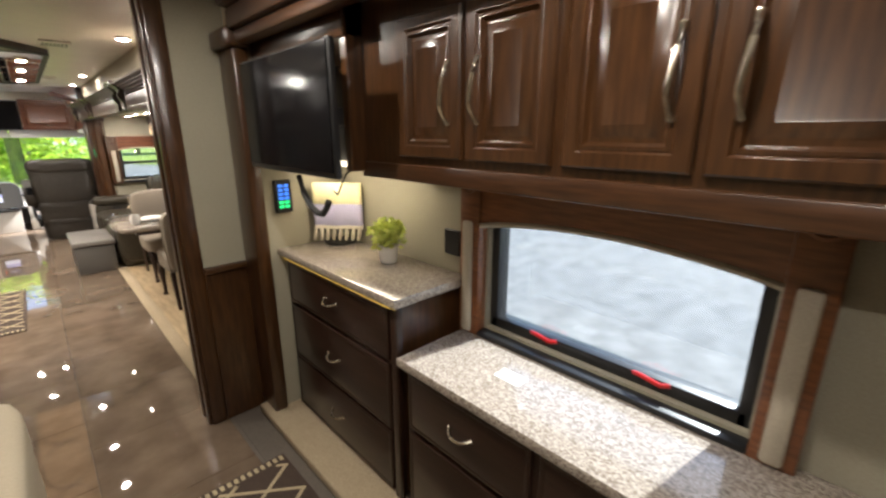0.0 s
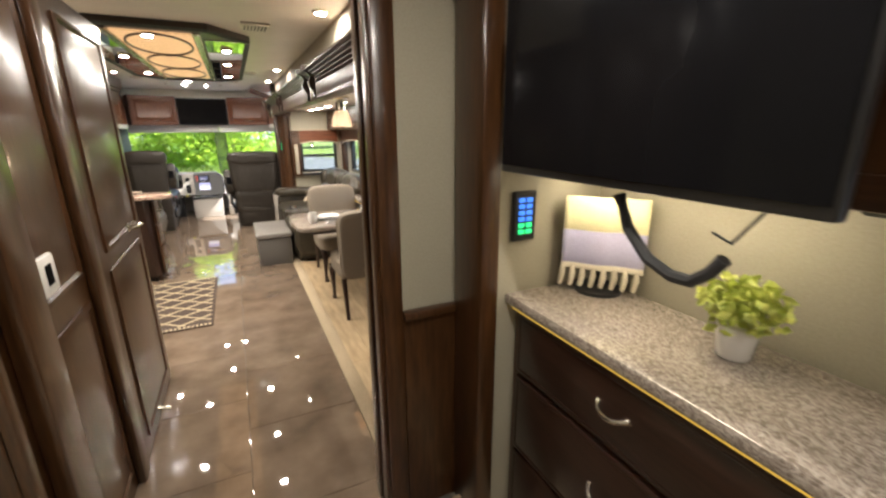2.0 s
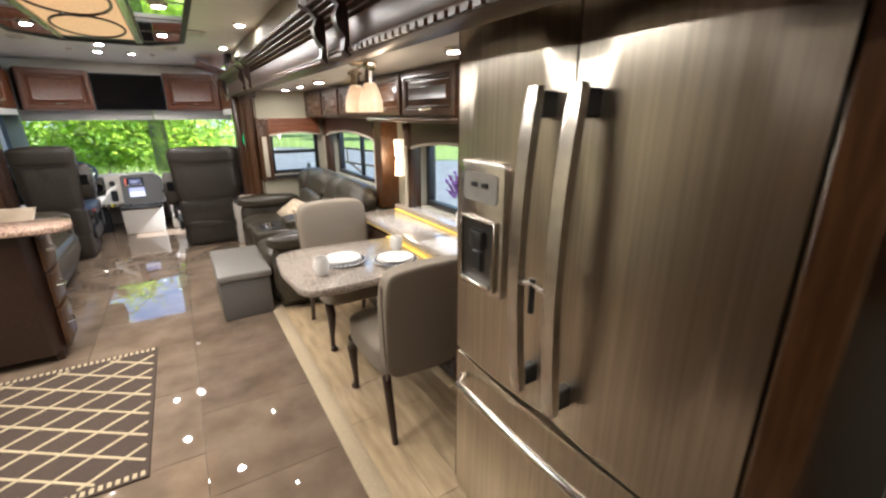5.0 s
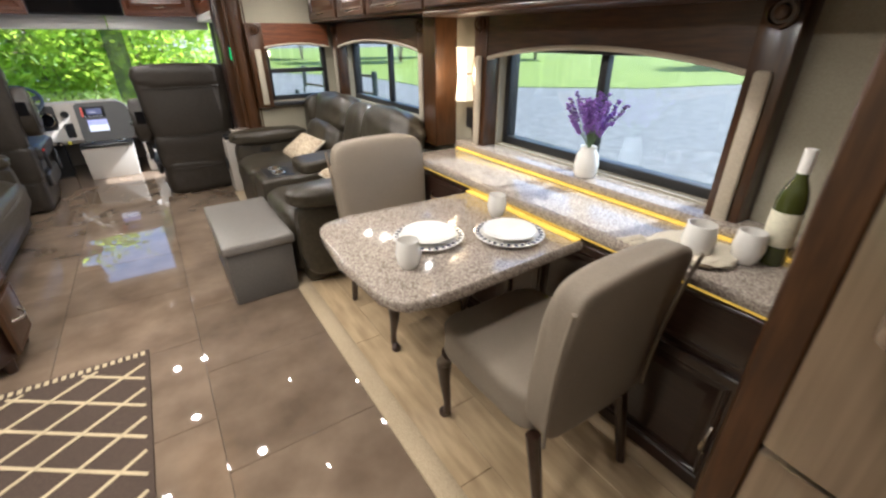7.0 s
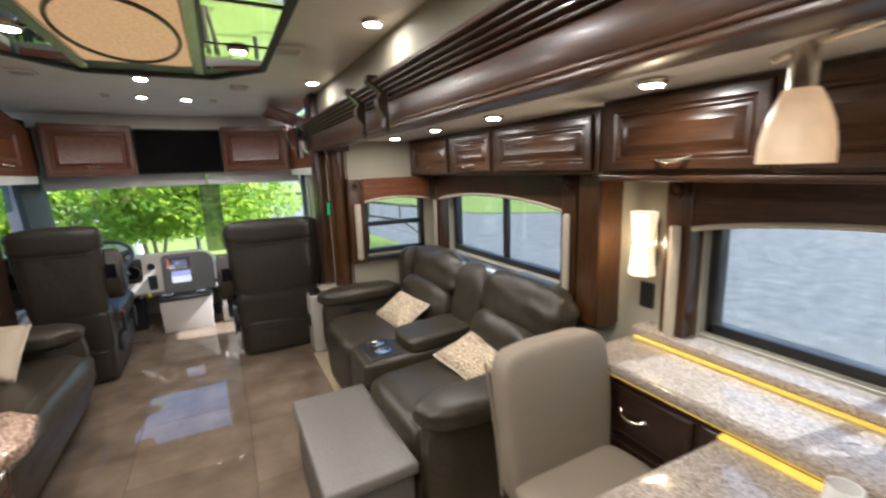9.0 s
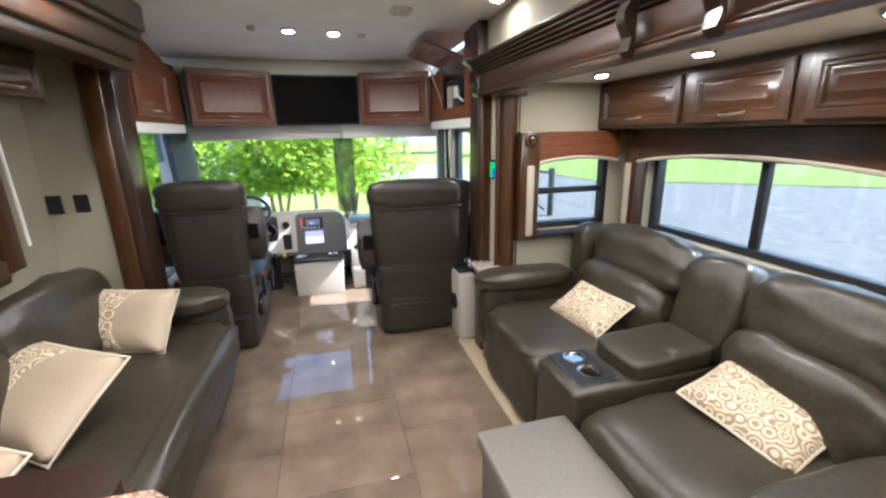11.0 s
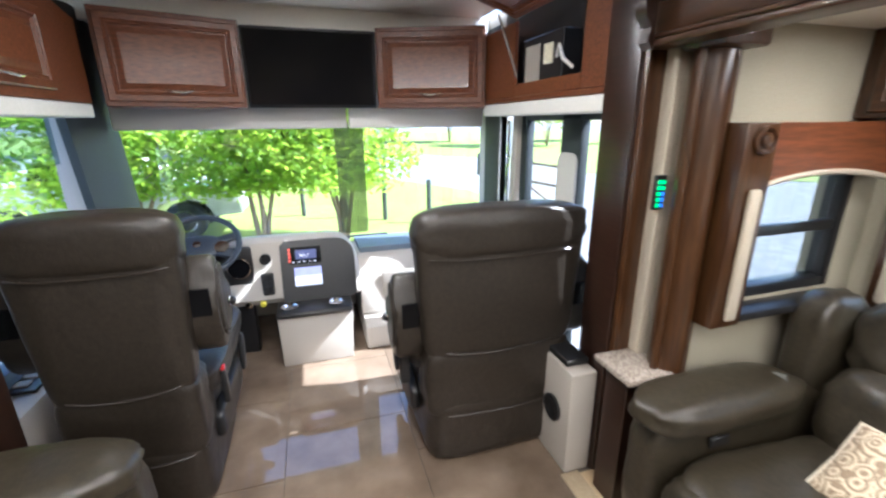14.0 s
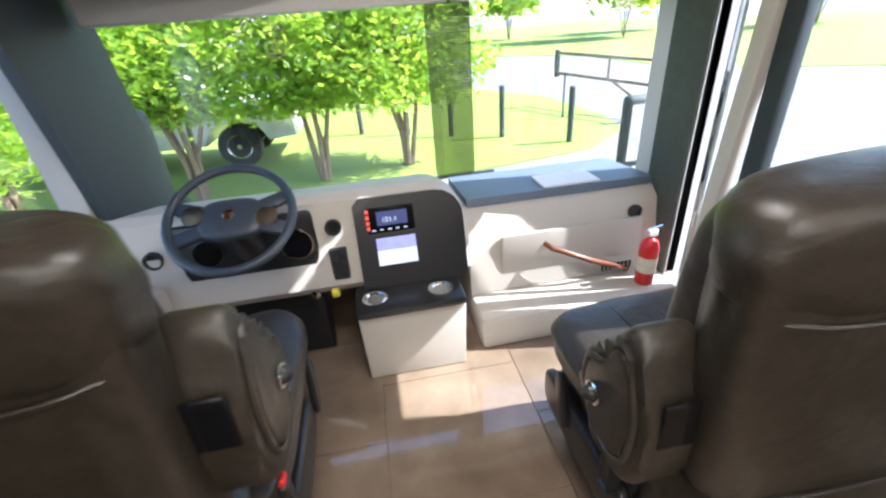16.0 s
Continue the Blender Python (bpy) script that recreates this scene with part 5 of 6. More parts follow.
    part("speaker", lathe(B(), (0.988, 8.58, 0.27), [(0.06, 0), (0.062, 0.012), (0.05, 0.016), (0.03, 0.006), (0.003, 0.01)], 24, pose(0, 0, 0, 0, -90)), BLACK, b, "round black speaker")
    part("tray", box(B(), 1.0, 1.11, 8.52, 8.8, 0.50, 0.53, 0.006), BLACK, b)
    l = thing("driver_side_console", (-1.1, 9.1, 0), "grey side console with switches beside the driver", "console")
    part("body", box(B(), -1.198, -1.0, 8.68, 9.95, 0.0, 0.52, 0.03, 2), GREYP, l)
    part("switch_panel", box(B(), -1.15, -1.03, 8.95, 9.3, 0.52, 0.535, 0.004), BLACK, l)
    for i in range(5):
        part("switch", box(B(), -1.12, -1.07, 8.98 + i * 0.06, 9.02 + i * 0.06, 0.5355, 0.545, 0.002), GREYP, l)
    part("sill_pad", box(B(), -1.198, -1.12, 8.8, 10.2, 0.525, 0.60, 0.02, 2), DASHTOP, l)
    for x0, x1, y0, y1 in ((1.04, 1.235, 8.21, 8.41), (-1.33, -1.07, 8.50, 8.70)):
        s = thing("stone_shelf", ((x0 + x1) / 2, (y0 + y1) / 2, 0.6), "small speckled stone shelf on a wooden bracket", "shelf", "stone shelves")
        part("slab", box(B(), x0, x1, y0, y1, 0.60, 0.625, 0.006, 2), GRANITE, s)
        part("bracket", box(B(), x0 + 0.04, x1, y0 + 0.05, y1 - 0.03, 0.0, 0.598, 0.004), WOODD, s)
    sp = thing("light_switch", (1.2, 8.40, 1.2), "black switch panel with green and blue lights on the pillar", "switch panel")
    part("plate", box(B(), 1.165, 1.21, 8.345, 8.36, 1.20, 1.32, 0.003), BLACK, sp)
    for i in range(5):
        part("light", box(B(), 1.172, 1.183, 8.341, 8.3455, 1.21 + i * 0.02, 1.222 + i * 0.02, 0), GREENL, sp)
        part("light", box(B(), 1.190, 1.201, 8.341, 8.3455, 1.21 + i * 0.02, 1.222 + i * 0.02, 0), BLUEL if i < 3 else GREENL, sp)


dash()


def cab_glazing():
    w = tagged(new("windscreen"), "wide windscreen with dark side pillars", "window", kind="structure")
    WORLD[w] = Matrix.Translation((0.05, 10.57, 0.56))
    w.matrix_basis = WORLD[w]
    for a, b in ((-1.14, 0.30), (0.36, 1.36)):
        g = part("pane", box(B(), a, b, 10.575, 10.583, 0.53, 1.62, 0), GLASS, w)
        g.visible_shadow = False
    bm = prism(B(), [(-1.198, 9.93), (-1.15, 9.92), (-1.08, 10.16), (-1.10, 10.4), (-1.198, 10.4)], "z", 0.5, 2.1, 0.012)
    for v2 in bm.verts:
        v2.co.y += 0.17 * (1.6 - v2.co.z)
    part("pillar", bm, PILL, w, "raked dark pillar")
    part("pillar", box(B(), 1.285, 1.37, 9.93, 10.18, 0.16, 2.1, 0.02, 2), POST, w)
    part("lower_rail", box(B(), -1.2, 1.4, 10.55, 10.61, 0.50, 0.56, 0.01), BLACK, w)
    part("wiper", tube(B(), [(-0.1, 10.61, 0.60), (0.6, 10.62, 0.60)], 0.01), BLACK, w)
    r = thing("roller_shade", (0.05, 10.3, 1.46), "pale roller shade rolled up over the windscreen", "blind")
    part("driver_half", box(B(), -1.06, 0.30, 10.22, 10.27, 1.46, 1.598, 0.008), SHADE, r)
    part("passenger_half", box(B(), 0.31, 1.28, 10.20, 10.25, 1.46, 1.598, 0.008), WHITEP, r)
    v = thing("mesh_sun_visor", (0.31, 10.34, 0.72), "narrow dark mesh sun screen hanging in the windscreen", "sun visor")
    bm = prism(B(), rect(0.315, 1.10, 0.20, 0.80, 0.04), "y", 10.33, 10.332)
    part("mesh", bm, MESH, v).visible_shadow = False
    bm = B()
    for i in range(62):
        box(bm, 0.218, 0.412, 10.324, 10.326, 0.71 + i * 0.0125, 0.7128 + i * 0.0125, 0)
    for i in range(16):
        box(bm, 0.219 + i * 0.0125, 0.2218 + i * 0.0125, 10.326, 10.328, 0.70, 1.50, 0)
    part("weave", bm, POST, v)
    for x, y, z0, z1, s in ((1.71, 10.90, 0.40, 0.88, 1), (-1.42, 10.95, 0.62, 1.08, -1)):
        k = thing("side_mirror", (x, y, z0), "tall dark exterior rear-view mirror", "mirror", "side mirrors")
        part("housing", box(B(), x - 0.11, x + 0.11, y, y + 0.10, z0, z1, 0.035, 3), POST, k)
        part("glass", box(B(), x - 0.085, x + 0.085, y - 0.006, y - 0.001, z0 + 0.05, z1 - 0.05, 0), MIRROR, k)
        part("arm", tube(B(), [(x, y + 0.05, z0 + 0.02), (x - s * 0.2, y + 0.02, z0 - 0.12), (x - s * 0.5, 10.66, z0 - 0.1)], 0.025), POST, k)
    # driver's side window
    q = tagged(new("window_6"), "driver's side window with dark frame", "window", kind="structure")
    WORLD[q] = Matrix.Translation((-1.25, 9.5, 0.55))
    q.matrix_basis = WORLD[q]
    part("pane", box(B(), -1.255, -1.247, 8.80, 10.05, 0.56, 1.58, 0), GLASS, q).visible_shadow = False
    for a, b in ((8.80, 8.86),):
        part("mullion", box(B(), -1.28, -1.22, a, b, 0.56, 1.58, 0.005), BLACK, q)
    part("shade", box(B(), -1.215, -1.205, 8.8, 9.9, 1.30, 1.58, 0), TINT, q).visible_shadow = False
    # entrance door
    e = tagged(new("door_1"), "entrance door with tall glass and dark frame", "door", kind="structure")
    WORLD[e] = Matrix.Translation((1.35, 9.3, -0.5))
    e.matrix_basis = WORLD[e]
    for a, b, z0, z1 in ((9.60, 9.68, -0.5, 1.56), (9.04, 9.22, -0.5, 1.56), (8.82, 9.60, 1.50, 1.56), (8.82, 9.60, -0.5, 0.0)):
        part("door_frame", box(B(), 1.33, 1.385, a, b, z0, z1, 0.01, 2), PILL, e)
    part("pane", box(B(), 1.355, 1.361, 8.82, 9.60, 0.0, 1.50, 0), GLASS, e).visible_shadow = False
    bm = box(B(), 1.30, 1.36, 9.70, 9.775, -0.3, 1.6, 0.012, 2)
    for v2 in bm.verts:
        v2.co.y += 0.06 * (1.0 - v2.co.z)
    part("door_post", bm, GREYP, e, "pale raked door post")
    part("chrome_hinge", tube(B(), [(1.318, 9.83, -0.3), (1.318, 9.83, 1.5)], 0.016), CHROME, e)
    part("screen_panel", prism(B(), rect(9.13, 0.98, 0.17, 0.72, 0.05), "x", 1.318, 1.328), SHADE, e, "pale padded door panel")


cab_glazing()
structure("floor_entry", box(B(), 1.02, 1.30, 8.45, 10.62, -0.16, -0.006, 0), GROUT, "entry floor by the door")


# ---- ceiling fixtures ----
def downlight(x, y, z, watts=5.0):
    d = thing("ceiling_downlight", (x, y, z), "small round warm ceiling downlight", "ceiling light", "downlights")
    part("ring", lathe(B(), (x, y, z), [(0.046, 0.0), (0.048, -0.006), (0.04, -0.016), (0.036, -0.016), (0.034, -0.004)], 24), NICKEL, d)
    part("lens", lathe(B(), (x, y, z), [(0.035, -0.005), (0.033, -0.012), (0.004, -0.013)], 20), LENS, d)
    l = new("downlight_beam", bpy.data.lights.new("downlight_beam", "AREA"))
    l.data.shape, l.data.size, l.data.energy, l.data.color = "DISK", 0.06, watts, (1, 0.87, 0.70)
    l.matrix_basis = pose(x, y, z - 0.018)
    l.visible_camera = True


LAMP = 2.5
for x, y, z in ((1.06, 4.0, 2.168), (1.06, 6.7, 2.168), (1.06, 8.0, 2.168), (-0.62, 7.6, 2.168), (-0.03, 8.92, 2.168), (0.26, 8.95, 2.168),
                (0.08, 7.95, 2.125), (0.56, 7.16, 2.125), (0.56, 6.1, 2.125), (0.56, 5.3, 2.125), (-0.22, 7.12, 2.125), (-0.22, 5.9, 2.125), (0.10, 4.84, 2.125),
                # the first two here are unseen galley lamps, added to brighten the refrigerator
                (-0.62, 5.6, 2.168), (-0.62, 4.5, 2.168), (0.45, 2.9, 2.168), (0.85, 1.7, 2.168), (0.85, 0.6, 2.168), (0.1, 0.2, 2.168),
                (1.575, 7.80, 1.783), (1.575, 7.16, 1.783), (1.575, 6.56, 1.783), (1.575, 5.74, 1.783), (1.575, 4.55, 1.783)):
    # the added galley pair gets 6 W as fill
    downlight(x, y, z, 6.0 if x < -0.6 and y < 6 else 0.8 if 1 < x < 1.1 and y > 6 else LAMP if z > 2 else LAMP * 0.6)


def medallion():
    t = thing("ceiling_medallion", (0.17, 6.3, 2.1), "long mirrored ceiling panel with amber inlay and oval rings", "ceiling panel")
    o = [(-0.18, 7.90), (0.46, 7.90), (0.72, 7.58), (0.72, 4.95), (0.46, 4.62), (-0.18, 4.62), (-0.42, 4.95), (-0.42, 7.58)]
    part("base", prism(B(), o, "z", 2.135, 2.1695), WOODD, t)
    bm = B()
    for i in range(8):
        a, b = Vector((*o[i], 2.128)), Vector((*o[(i + 1) % 8], 2.128))
        ln = (b - a).length
        ang = math.atan2(b.y - a.y, b.x - a.x)
        box(bm, 0, ln, 0.0, 0.035, -0.012, 0.010, 0.004, 1, Matrix.Translation(a) @ Matrix.Rotation(ang, 4, "Z") @ Matrix.Diagonal((1, -1, 1, 1)))
    part("rim", bm, POST, t)
    for x0, x1 in ((-0.40, -0.16), (0.42, 0.70)):
        for k in range(5):
            y0 = 4.97 + k * 0.54
            part("mirror_panel", box(B(), x0, x1, y0, y0 + 0.50, 2.125, 2.1345, 0.003), MIRROR, t, "mirror panel")
    for x in (-0.13, 0.385):
        part("batten", box(B(), x - 0.024, x + 0.024, 4.75, 7.75, 2.115, 2.134, 0.005), NICKEL, t)
    part("amber_panel", box(B(), -0.10, 0.355, 4.80, 7.60, 2.122, 2.134, 0.002), AMBER, t, "textured amber lit panel")
    for k in range(3):
        c = 5.25 + k * 0.92
        loop = [(0.127 + 0.205 * math.cos(u), c + 0.45 * math.sin(u), 2.118) for u in (math.tau * i / 36 for i in range(37))]
        part("oval_ring", tube(B(), loop, 0.009, 6), WOODD, t)
        if k:
            part("crossing", tube(B(), [(0.04, c - 0.475, 2.118), (0.127, c - 0.445, 2.114), (0.21, c - 0.475, 2.118)], 0.009, 6), WOODD, t)


medallion()
for x, y, r in ((0.80, 7.25, 0.07), (0.62, 8.35, 0.06), (0.74, 4.55, 0.09), (-0.5, 8.2, 0.06), (0.45, 9.0, 0.03), (-0.25, 8.9, 0.03)):
    v = thing("ceiling_vent", (x, y, 2.15), "cream plastic ceiling vent with slats", "vent", "ceiling vents")
    part("frame", box(B(), x - r, x + r, y - r, y + r, 2.152, 2.1695, 0.008, 2), CEIL, v)
    for i in range(7):
        a = -r * 0.7 + i * r * 0.23
        part("slat", box(B(), x + a - r * 0.05, x + a + r * 0.05, y - r * 0.75, y + r * 0.75, 2.1485, 2.153, 0), BLACK if r > 0.08 else GREYP, v)


def pendant():
    p = thing("pendant_lamp", (1.41, 5.19, 1.5), "ceiling lamp with two opal glass shades over the table", "pendant lamp")
    part("canopy", lathe(B(), (1.41, 5.19, 1.784), [(0.075, 0), (0.078, -0.012), (0.05, -0.022), (0.01, -0.024)], 28), NICKEL, p)
    part("crossbar", tube(B(), [(1.41, 5.03, 1.735), (1.41, 5.09, 1.752), (1.41, 5.19, 1.765), (1.41, 5.29, 1.752), (1.41, 5.35, 1.735)], 0.009), NICKEL, p)
    for y in (5.09, 5.294):
        part("holder", cyl(B(), (1.41, y, 1.75), (1.41, y, 1.672), 0.022, 0.026), NICKEL, p)
        part("shade", lathe(B(), (1.41, y, 1.533), [(0.062, 0.0), (0.061, 0.04), (0.054, 0.078), (0.042, 0.112), (0.028, 0.139), (0.024, 0.138), (0.038, 0.109), (0.05, 0.076), (0.057, 0.039), (0.058, 0.0)], 28), OPAL, p, "glowing opal glass shade")
        l = new("pendant_bulb", bpy.data.lights.new("pendant_bulb", "POINT"))
        l.data.energy, l.data.shadow_soft_size, l.data.color = 2, 0.03, (1, 0.72, 0.45)
        l.matrix_basis = pose(1.41, y, 1.59)
    s = thing("wall_sconce", (2.1, 6.10, 1.04), "double wall sconce with two glowing glass cups", "wall lamp")
    part("back_plate", box(B(), 2.098, 2.118, 6.06, 6.14, 1.08, 1.30, 0.004), NICKEL, s)
    for z, f in ((1.19, 1), (1.185, -1)):
        bm = lathe(B(), (2.06, 6.10, z), [(0.04, 0.005 * f), (0.047, 0.05 * f), (0.058, 0.14 * f), (0.054, 0.14 * f), (0.043, 0.05 * f), (0.036, 0.008 * f)], 6)
        part("shade", bm, SCON, s, "glowing frosted glass cup")
    l = new("sconce_bulb", bpy.data.lights.new("sconce_bulb", "POINT"))
    l.data.energy, l.data.shadow_soft_size, l.data.color = 1.5, 0.03, (1, 0.72, 0.42)
    l.matrix_basis = pose(1.99, 6.10, 1.19)
    o = thing("wall_outlet", (2.11, 6.10, 0.88), "black outlet under the sconce", "outlet")
    part("plate", box(B(), 2.10, 2.118, 6.065, 6.135, 0.88, 1.0, 0.004), BLACK, o)
    for y in (-1.33, -1.20):
        o = thing("wall_outlet", (y, 8.515, 1.1), "black outlet on the end wall", "outlet")
        part("plate", box(B(), y - 0.035, y + 0.035, 8.505, 8.52, 1.10, 1.20, 0.004), BLACK, o)


pendant()


# ---- left side ----
def left_side():
    d = tagged(new("door_2"), "open dark cherry bedroom door with raised panels", "door", kind="structure")
    WORLD[d] = Matrix.Translation((-0.03, 3.74, 0))
    d.matrix_basis = WORLD[d]
    part("leaf", box(B(), -0.065, -0.025, 3.34, 4.16, 0.015, 2.02, 0.004), WOOD, d)
    for z, h in ((1.48, 0.92), (0.52, 0.84)):
        part("raised_panel", panel(B(), 0.62, h, ((0, 0), (0, 0.008), (0.02, 0.014), (0.03, 0.004), (0.06, 0.012)), at(-0.025, 3.74, z, "+x")), WOOD, d)
    h = part("rose", lathe(B(), (-0.024, 3.86, 1.04), [(0.026, 0), (0.026, 0.008), (0.012, 0.014), (0.012, 0.045)], 18, pose(0, 0, 0, 0, 90)), NICKEL, d)
    part("lever", tube(B(), [(0.02, 3.86, 1.04), (0.025, 3.90, 1.045), (0.022, 3.97, 1.035)], 0.009), NICKEL, h, "satin nickel lever")
    part("floor_stop", tube(B(), [(-0.024, 3.66, 0.10), (0.04, 3.66, 0.08)], 0.012), NICKEL, d)
    j = thing("door_jamb", (-0.03, 2.68, 0), "dark cherry jamb on the hall's left side", "trim")
    for y0, y1, x in ((2.58, 2.74, 0.0), (3.22, 3.32, -0.015), (2.45, 2.50, -0.02)):
        part("casing", box(B(), -0.05, x, y0, y1, 0, 2.168, 0.012, 2), WOOD, j)
    for z, hh in ((1.5, 1.0), (0.50, 0.80)):
        part("raised_panel", panel(B(), 0.40, hh, ((0, 0), (0, 0.008), (0.02, 0.014), (0.03, 0.004), (0.06, 0.012)), at(-0.049, 2.98, z, "+x")), WOOD, j)
    t = thing("thermostat", (-0.04, 2.82, 1.05), "white wall thermostat with a dark display", "thermostat")
    part("case", box(B(), -0.034, -0.012, 2.755, 2.885, 1.05, 1.17, 0.01, 2), WHITEP, t)
    part("display", box(B(), -0.0118, -0.009, 2.80, 2.84, 1.085, 1.145, 0), SCREEN, t)
    c = thing("kitchen_cabinet", (-0.75, 6.4, 0), "dark cherry kitchen cabinet end with bowed drawers", "cabinet")
    part("body", prism(B(), [(-1.2, 6.24), (-0.36, 6.24), (-0.30, 6.32), (-0.30, 6.55), (-0.36, 6.62), (-1.2, 6.62)], "z", 0.06, 0.85), WOODD, c)
    for z, hh in ((0.71, 0.22), (0.47, 0.22), (0.21, 0.26)):
        front(c, "drawer", -0.298, 6.43, z, 0.26, hh, "+x", WOOD, SLAB, "mid", hl=0.12)
    for x, y in ((-0.34, 6.3), (-0.34, 6.56)):
        part("foot", cyl(B(), (x, y, 0), (x, y, 0.07), 0.02, 0.028), WOODD, c)
    top = [(-1.2, 6.16), (-0.20, 6.14)] + [(-0.20 + 0.10 * math.sin(radians(a)), 6.26 - 0.12 * math.cos(radians(a))) for a in (20, 45, 70, 90)] + [(-0.12, 6.38), (-0.2, 6.45), (-1.2, 6.5)]
    solid("kitchen_worktop", prism(B(), top, "z", 0.86, 0.90, 0.012), mat("pink_speckled_stone", (0.48, 0.34, 0.26), (0.16, 0.10, 0.075), 0.15, scale=150, kind="speckle", coat=0.3), "rounded speckled stone worktop end", "worktop")
    b = thing("bed", (-0.5, 1.2, 0), "bed with a beige quilt", "bed")
    part("mattress", soft(B(), (-0.49, 1.2, 0.41), (1.54, 2.42, 0.44), 14, 14, 0.01), BEDM, b, smooth=3)
    part("base", box(B(), -1.2, 0.1, 0.1, 2.2, 0.0, 0.22, 0.01), WOODD, b)
    part("pillow_roll", soft(B(), (-0.05, 2.02, 0.58), (0.5, 0.5, 0.14), 3, 10, 0.06), BEDM, b, smooth=3)


left_side()


# ---- small things ----
def rug(x0, x1, y0, y1, pitch, label, nm):
    r = thing("rug", ((x0 + x1) / 2, (y0 + y1) / 2, 0), label, "rug", "lattice rugs")
    part("field", box(B(), x0, x1, y0, y1, 0.0, 0.010, 0.003), RUGD, r)
    bm = B()
    xi0, xi1, yi0, yi1 = x0 + 0.02, x1 - 0.02, y0 + 0.06, y1 - 0.06
    s = 0.72
    for sg in (1, -1):
        k = -40
        while k < 40:
            # lines y = sg*s*x + k*pitch, clipped to the field
            pts = []
            b0 = (yi0 + yi1) / 2 + k * pitch - sg * s * (x0 + x1) / 2
            for x in (xi0, xi1):
                y = sg * s * x + b0
                if yi0 <= y <= yi1:
                    pts.append((x, y))
            for y in (yi0, yi1):
                x = (y - b0) / (sg * s)
                if xi0 < x < xi1:
                    pts.append((x, y))
            if len(pts) >= 2:
                a, b = Vector((*pts[0], 0.0105 + (0.0006 if sg > 0 else 0))), Vector((*pts[1], 0.0105 + (0.0006 if sg > 0 else 0)))
                d = b - a
                box(bm, 0, d.length, -0.007, 0.007, -0.002, 0.002, 0, 1, Matrix.Translation(a) @ Matrix.Rotation(math.atan2(d.y, d.x), 4, "Z"))
            k += 1
    part("lattice", bm, RUGL, r, "cream diamond lattice")
    bm = B()
    n = int((x1 - x0) / 0.03)
    for i in range(n):
        for y in (y0 + 0.012, y1 - 0.042):
            box(bm, x0 + 0.008 + i * 0.03, x0 + 0.024 + i * 0.03, y, y + 0.03, 0.009, 0.0125, 0)
    tagged(part("fringe", bm, RUGL, r, "cream end stitching"), kind="stuff")


rug(-0.78, 0.19, 4.86, 6.13, 0.185, "brown rug with a cream diamond lattice in the galley", "k")
rug(0.28, 1.10, 1.0, 2.10, 0.185, "brown rug with a cream diamond lattice beside the bed", "b")


